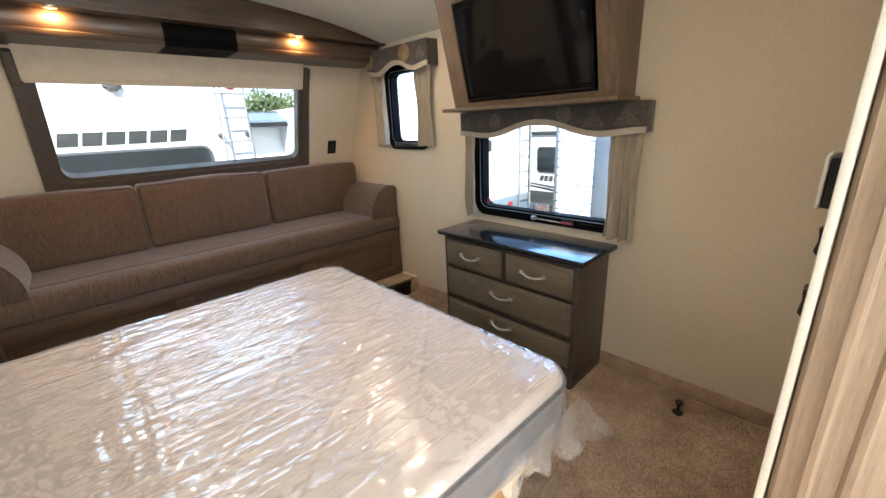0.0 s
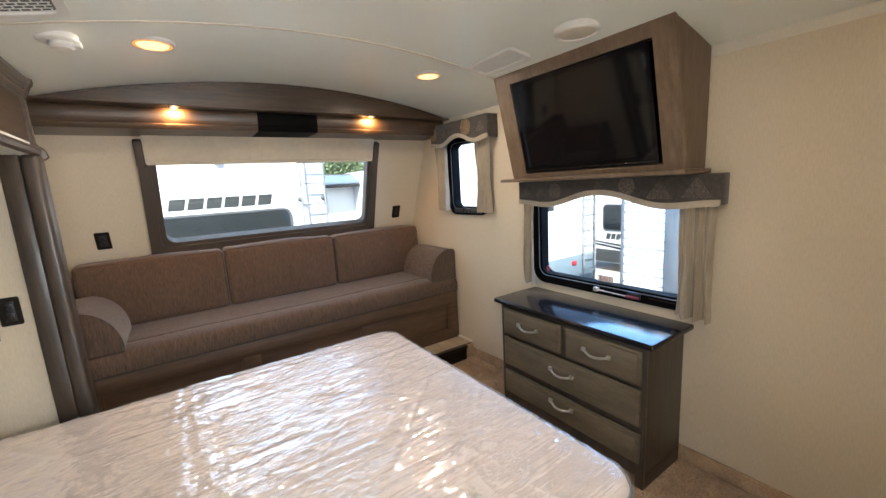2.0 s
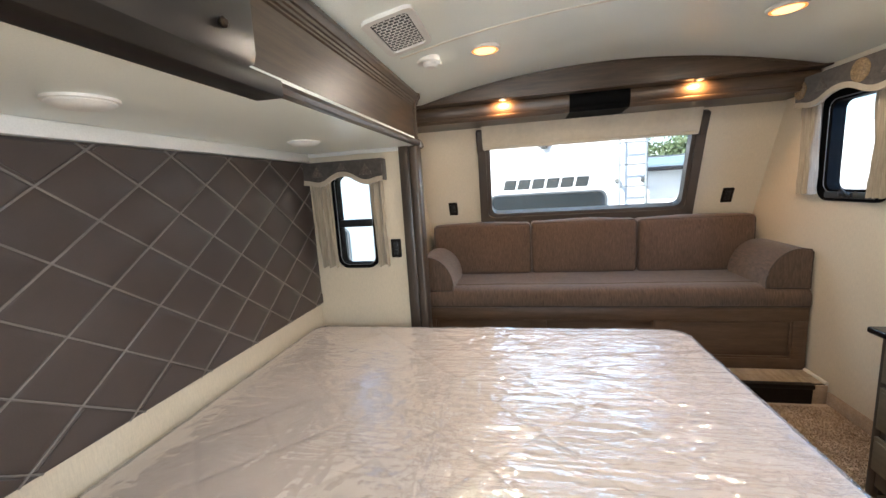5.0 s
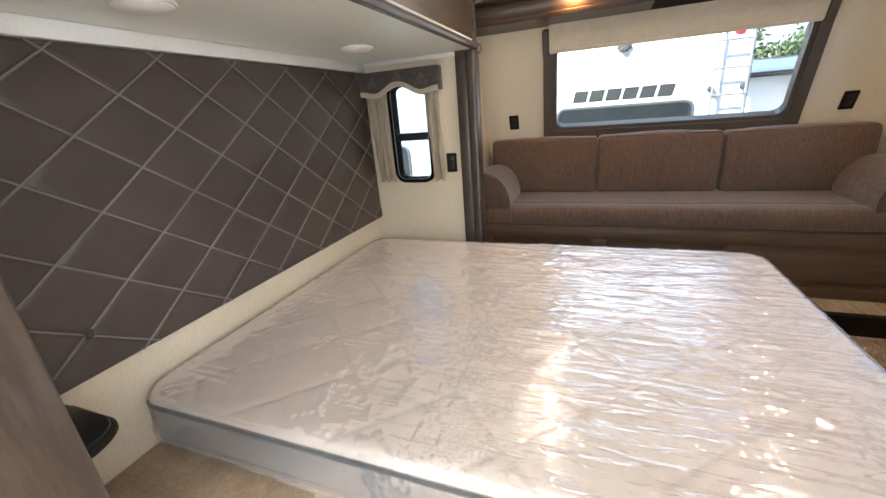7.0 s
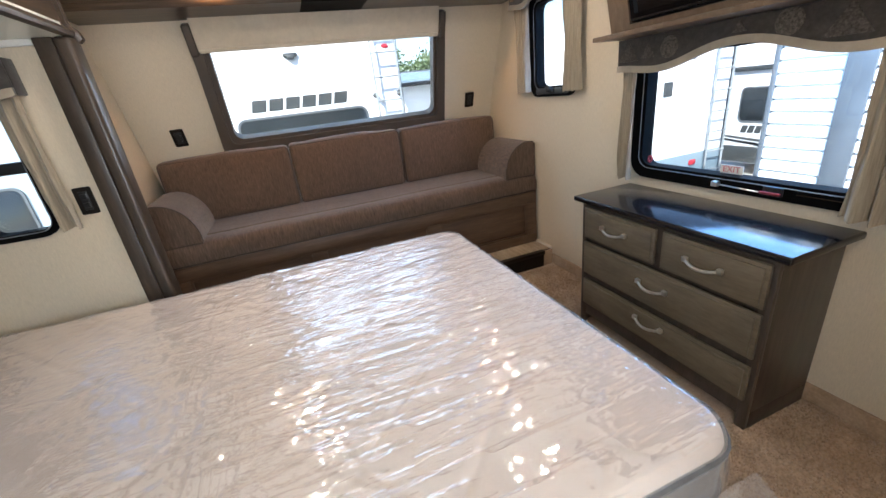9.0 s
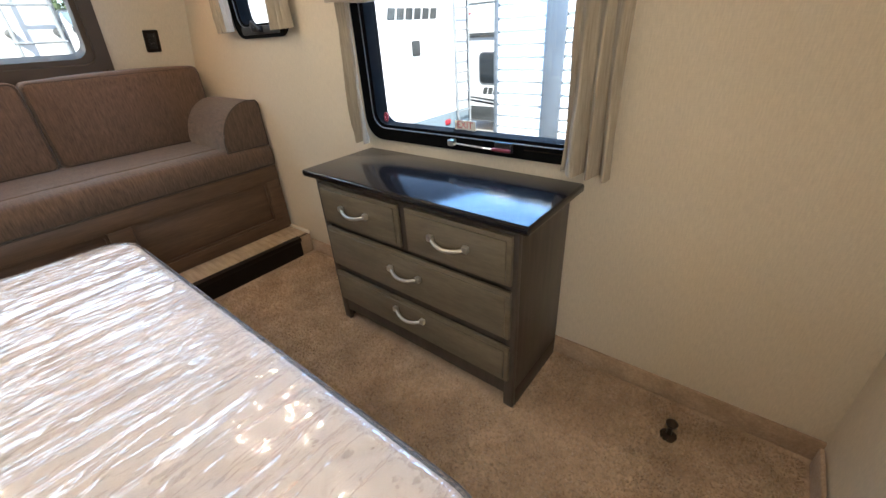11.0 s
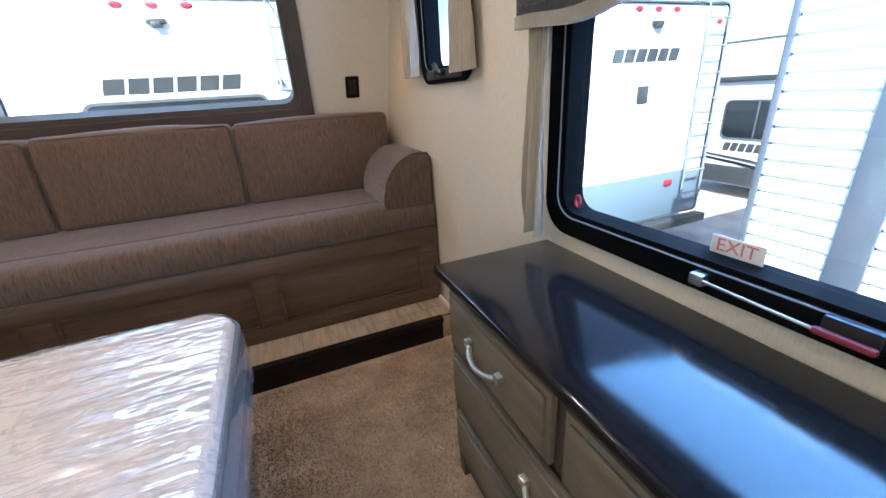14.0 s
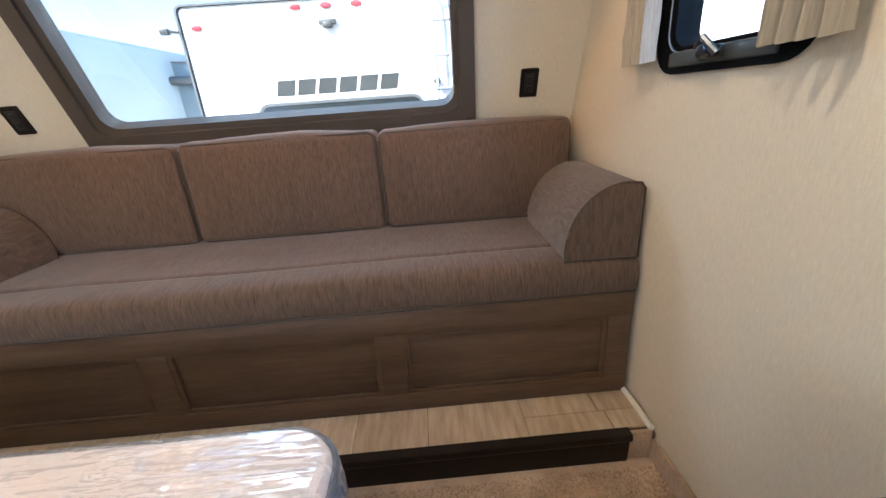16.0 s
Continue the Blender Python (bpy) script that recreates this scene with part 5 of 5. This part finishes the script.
part("bumper", slab(1.95, 4.02, -0.16, -0.02, -0.56, -0.46, 0.015), GREYBAND, tb, "grey steel bumper")
part("awning_rail", slab(-2.44, 2.49, -0.05, -0.002, 0.98, 1.06, 0.015), GREYBAND, tc, "dark awning rail")
part("skirt_band", slab(-2.44, 2.49, -0.010, -0.002, -0.59, -0.30, 0.003), GREYBAND, tc, "dark lower band")
part("stripe", prism([(-2.42, -0.10), (-1.55, -0.17), (-0.9, -0.30), (-1.6, -0.21), (-2.42, -0.13)], "y", -0.008, -0.001), GREYBAND, tc, "dark curved stripe", smooth=False)
part("stripe", prism([(-2.42, -0.16), (-1.7, -0.225), (-1.0, -0.315), (-1.4, -0.315), (-1.8, -0.255), (-2.42, -0.19)], "y", -0.011, -0.001), BLACK, tc, "dark curved stripe", smooth=False)
part("window_bar", slab(-1.60, -1.575, -0.018, -0.012, 0.16, 0.69, 0.002), POSTGREY, tc)
# Its body colour is darkened to stand for a side in shade.
far1 = trailer(pose(-1.0, 5.6, 0, 0, 0, 25), -7.4, -2.6, -0.4, 1.85, 2.5, "travel trailer farther off, shade put into its blue-grey paint", None, None, (-4.6, -4.0, 0.7, 1.2), None, PALEBLUE)
part("awning_roll", tube([(-6.9, -0.10, 1.62), (-2.75, -0.10, 1.62)], 0.055, 10), POSTGREY, far1, "rolled grey awning")
for x in (-6.85, -2.82):
    part("awning_arm", joined(tube([(x, -0.06, 0.15), (x, -0.08, 1.58)], 0.018, 8), tube([(x + 0.05, -0.05, 0.5), (x + 0.02, -0.08, 1.4)], 0.012, 8)), ALU, far1)
part("roof_unit", slab(-5.4, -4.5, 0.5, 1.2, 1.84, 2.10, 0.06, 3), FIBRE, far1, "white roof air unit")
part("side_stripe", slab(-7.38, -2.62, -0.006, -0.001, 0.30, 0.42, 0.002), GREYBAND, far1, "dark side stripe")
# Added for the pale view outside the recess; grey paint holds its side's shade.
trailer(pose(0, 2.5, 0), -6.35, -3.95, -0.35, 2.0, 6.5, "travel trailer beyond the bed recess window, side shade in its grey paint", (-6.1, -5.8), None, (-5.6, -4.4, 0.15, 0.80), None, GREYGEL)
far2 = trailer(pose(1.6, 6.4, 0, 0, 0, 0), -0.9, 2.4, -0.4, 1.75, 2.5, "white travel trailer with a blue-grey awning farther off")
part("awning_cloth", prism([(-0.03, 1.72), (-0.42, 1.56), (-0.42, 1.50), (-0.03, 1.66)], "x", -0.86, 2.32, 0.004), PALEBLUE, far2, "blue-grey awning cloth")
part("awning_roll", tube([(-0.88, -0.42, 1.47), (2.34, -0.42, 1.47)], 0.045, 10), BLACK, far2, "dark awning roller")
part("awning_arm", joined(tube([(-0.82, -0.06, 0.25), (-0.82, -0.40, 1.46)], 0.018, 8), tube([(2.28, -0.06, 0.25), (2.28, -0.40, 1.46)], 0.018, 8)), ALU, far2)

# corrugated trailer standing close beside the side window
cor = thing("corrugated_trailer", (1.8, -2.4, -0.82), "white corrugated metal trailer with grey corner posts", "trailer", "parked trailers")
prof = []
pitch = 0.088
for k in range(30):
    z = -0.3 + pitch * k
    prof += [(1.800, z), (1.800, z + pitch * 0.72), (1.822, z + pitch * 0.80), (1.822, z + pitch * 0.95)]
for y0, y1 in ((-1.36, -0.955), (-1.80, -1.50)):
    part("siding", prism(prof + [(1.86, prof[-1][1]), (1.86, -0.3)], "y", y0, y1), FIBRE, cor, "white corrugated siding", smooth=False)
part("corner_post", slab(1.785, 1.90, -0.958, -0.925, -0.5, 2.35, 0.006), POSTGREY, cor)
part("door_post", slab(1.782, 1.86, -1.505, -1.355, -0.5, 2.35, 0.006), POSTGREY, cor)
part("door_post", slab(1.785, 1.86, -1.83, -1.80, -0.5, 2.35, 0.006), ALU, cor)
# Dark grey sheet closes the open end in place of its inner shade.
part("opening_shade", slab(1.83, 1.88, -2.6, -1.83, -0.4, 2.3), GREYBAND, cor, "dark sheet painted as the shade in the open end")
part("opening_rail", slab(1.80, 1.83, -2.6, -1.83, 0.50, 0.56, 0.004), ALU, cor)
part("shell", slab(1.88, 4.2, -4.6, -0.95, -0.35, 2.36), FIBRE, cor)
part("lower_frame", slab(1.82, 4.2, -4.6, -0.95, -0.60, -0.36), POSTGREY, cor)
part("jack_leg", joined(slab(1.9, 2.0, -1.1, -1.0, -0.82, -0.55), slab(1.9, 2.0, -4.4, -4.3, -0.82, -0.55)), POSTGREY, cor)


def tree(x, y, h, seed):
    rnd = random.Random(seed)
    t = thing("tree", (x, y, -0.82), "leafy green tree beyond the yard", "tree", "far trees")
    trunk = tube([(x, y, -0.82), (x + 0.1, y, h * 0.3), (x - 0.05, y + 0.1, h * 0.62)], 0.18, 8)
    limbs = [tube([(x, y, h * 0.3), (x + rnd.uniform(-1.4, 1.4), y + rnd.uniform(-1, 1), h * rnd.uniform(0.5, 0.8))], 0.07, 6) for _ in range(5)]
    part("trunk", joined(trunk, *limbs), BARK, t)
    verts, faces = [], []
    for _ in range(110):
        c = Vector((x + rnd.gauss(0, 1.3), y + rnd.gauss(0, 0.9), h * 0.66 + rnd.gauss(0, 0.16) * h))
        for _ in range(26):
            p = c + Vector((rnd.gauss(0, 0.28), rnd.gauss(0, 0.28), rnd.gauss(0, 0.24)))
            a = Vector((rnd.uniform(-1, 1), rnd.uniform(-1, 1), rnd.uniform(-1, 1))).normalized() * 0.16
            b = a.cross(Vector((rnd.uniform(-1, 1), rnd.uniform(-1, 1), 0.4))).normalized() * 0.08
            k = len(verts)
            verts += [p - a, p - b * 0.9, p + a, p + b]
            faces.append((k, k + 1, k + 2, k + 3))
    me = bpy.data.meshes.new("crown")
    me.from_pydata([v - BASE[t] for v in verts], [], faces)
    me.materials.append(LEAF)
    ob = new("crown", me)
    ob.parent = t


for k, (x, y, h) in enumerate(((2.6, 27.0, 4.0), (6.2, 29.0, 4.4), (9.6, 27.0, 3.9), (-8.5, 22, 4.2), (-6.5, 24, 4.0))):
    tree(x, y, h, 20 + k)

# ---- carpet pile near the path ----
rng = np.random.default_rng(5)
N = 60000
px, py = rng.uniform(-1.25, -0.03, N), rng.uniform(-3.1, -0.815, N)
keep = ~((px > -0.36) & (py > -2.34) & (py < -1.46)) & ~((px < -1.13) & (py > -2.6))
px, py = px[keep], py[keep]
n = len(px)
ang, lean = rng.uniform(0, 2 * np.pi, n), rng.normal(0, 0.004, (n, 2))
hgt_p, rad = rng.uniform(0.004, 0.010, n), rng.uniform(0.0030, 0.0054, n)
vv = np.empty((n, 4, 3))
for k in range(3):
    a = ang + 2 * np.pi * k / 3
    vv[:, k, 0], vv[:, k, 1], vv[:, k, 2] = px + rad * np.cos(a), py + rad * np.sin(a), 0.0
vv[:, 3, 0], vv[:, 3, 1], vv[:, 3, 2] = px + lean[:, 0], py + lean[:, 1], hgt_p
idx = np.arange(n)[:, None] * 4
ff = np.concatenate([idx + np.array([0, 1, 3]), idx + np.array([1, 2, 3]), idx + np.array([2, 0, 3])])
me = bpy.data.meshes.new("carpet_pile")
me.from_pydata(vv.reshape(-1, 3).tolist(), [], ff.tolist())
me.materials.append(PILE)
tagged(new("carpet_pile", me), "short beige carpet pile", "carpet", kind="stuff")
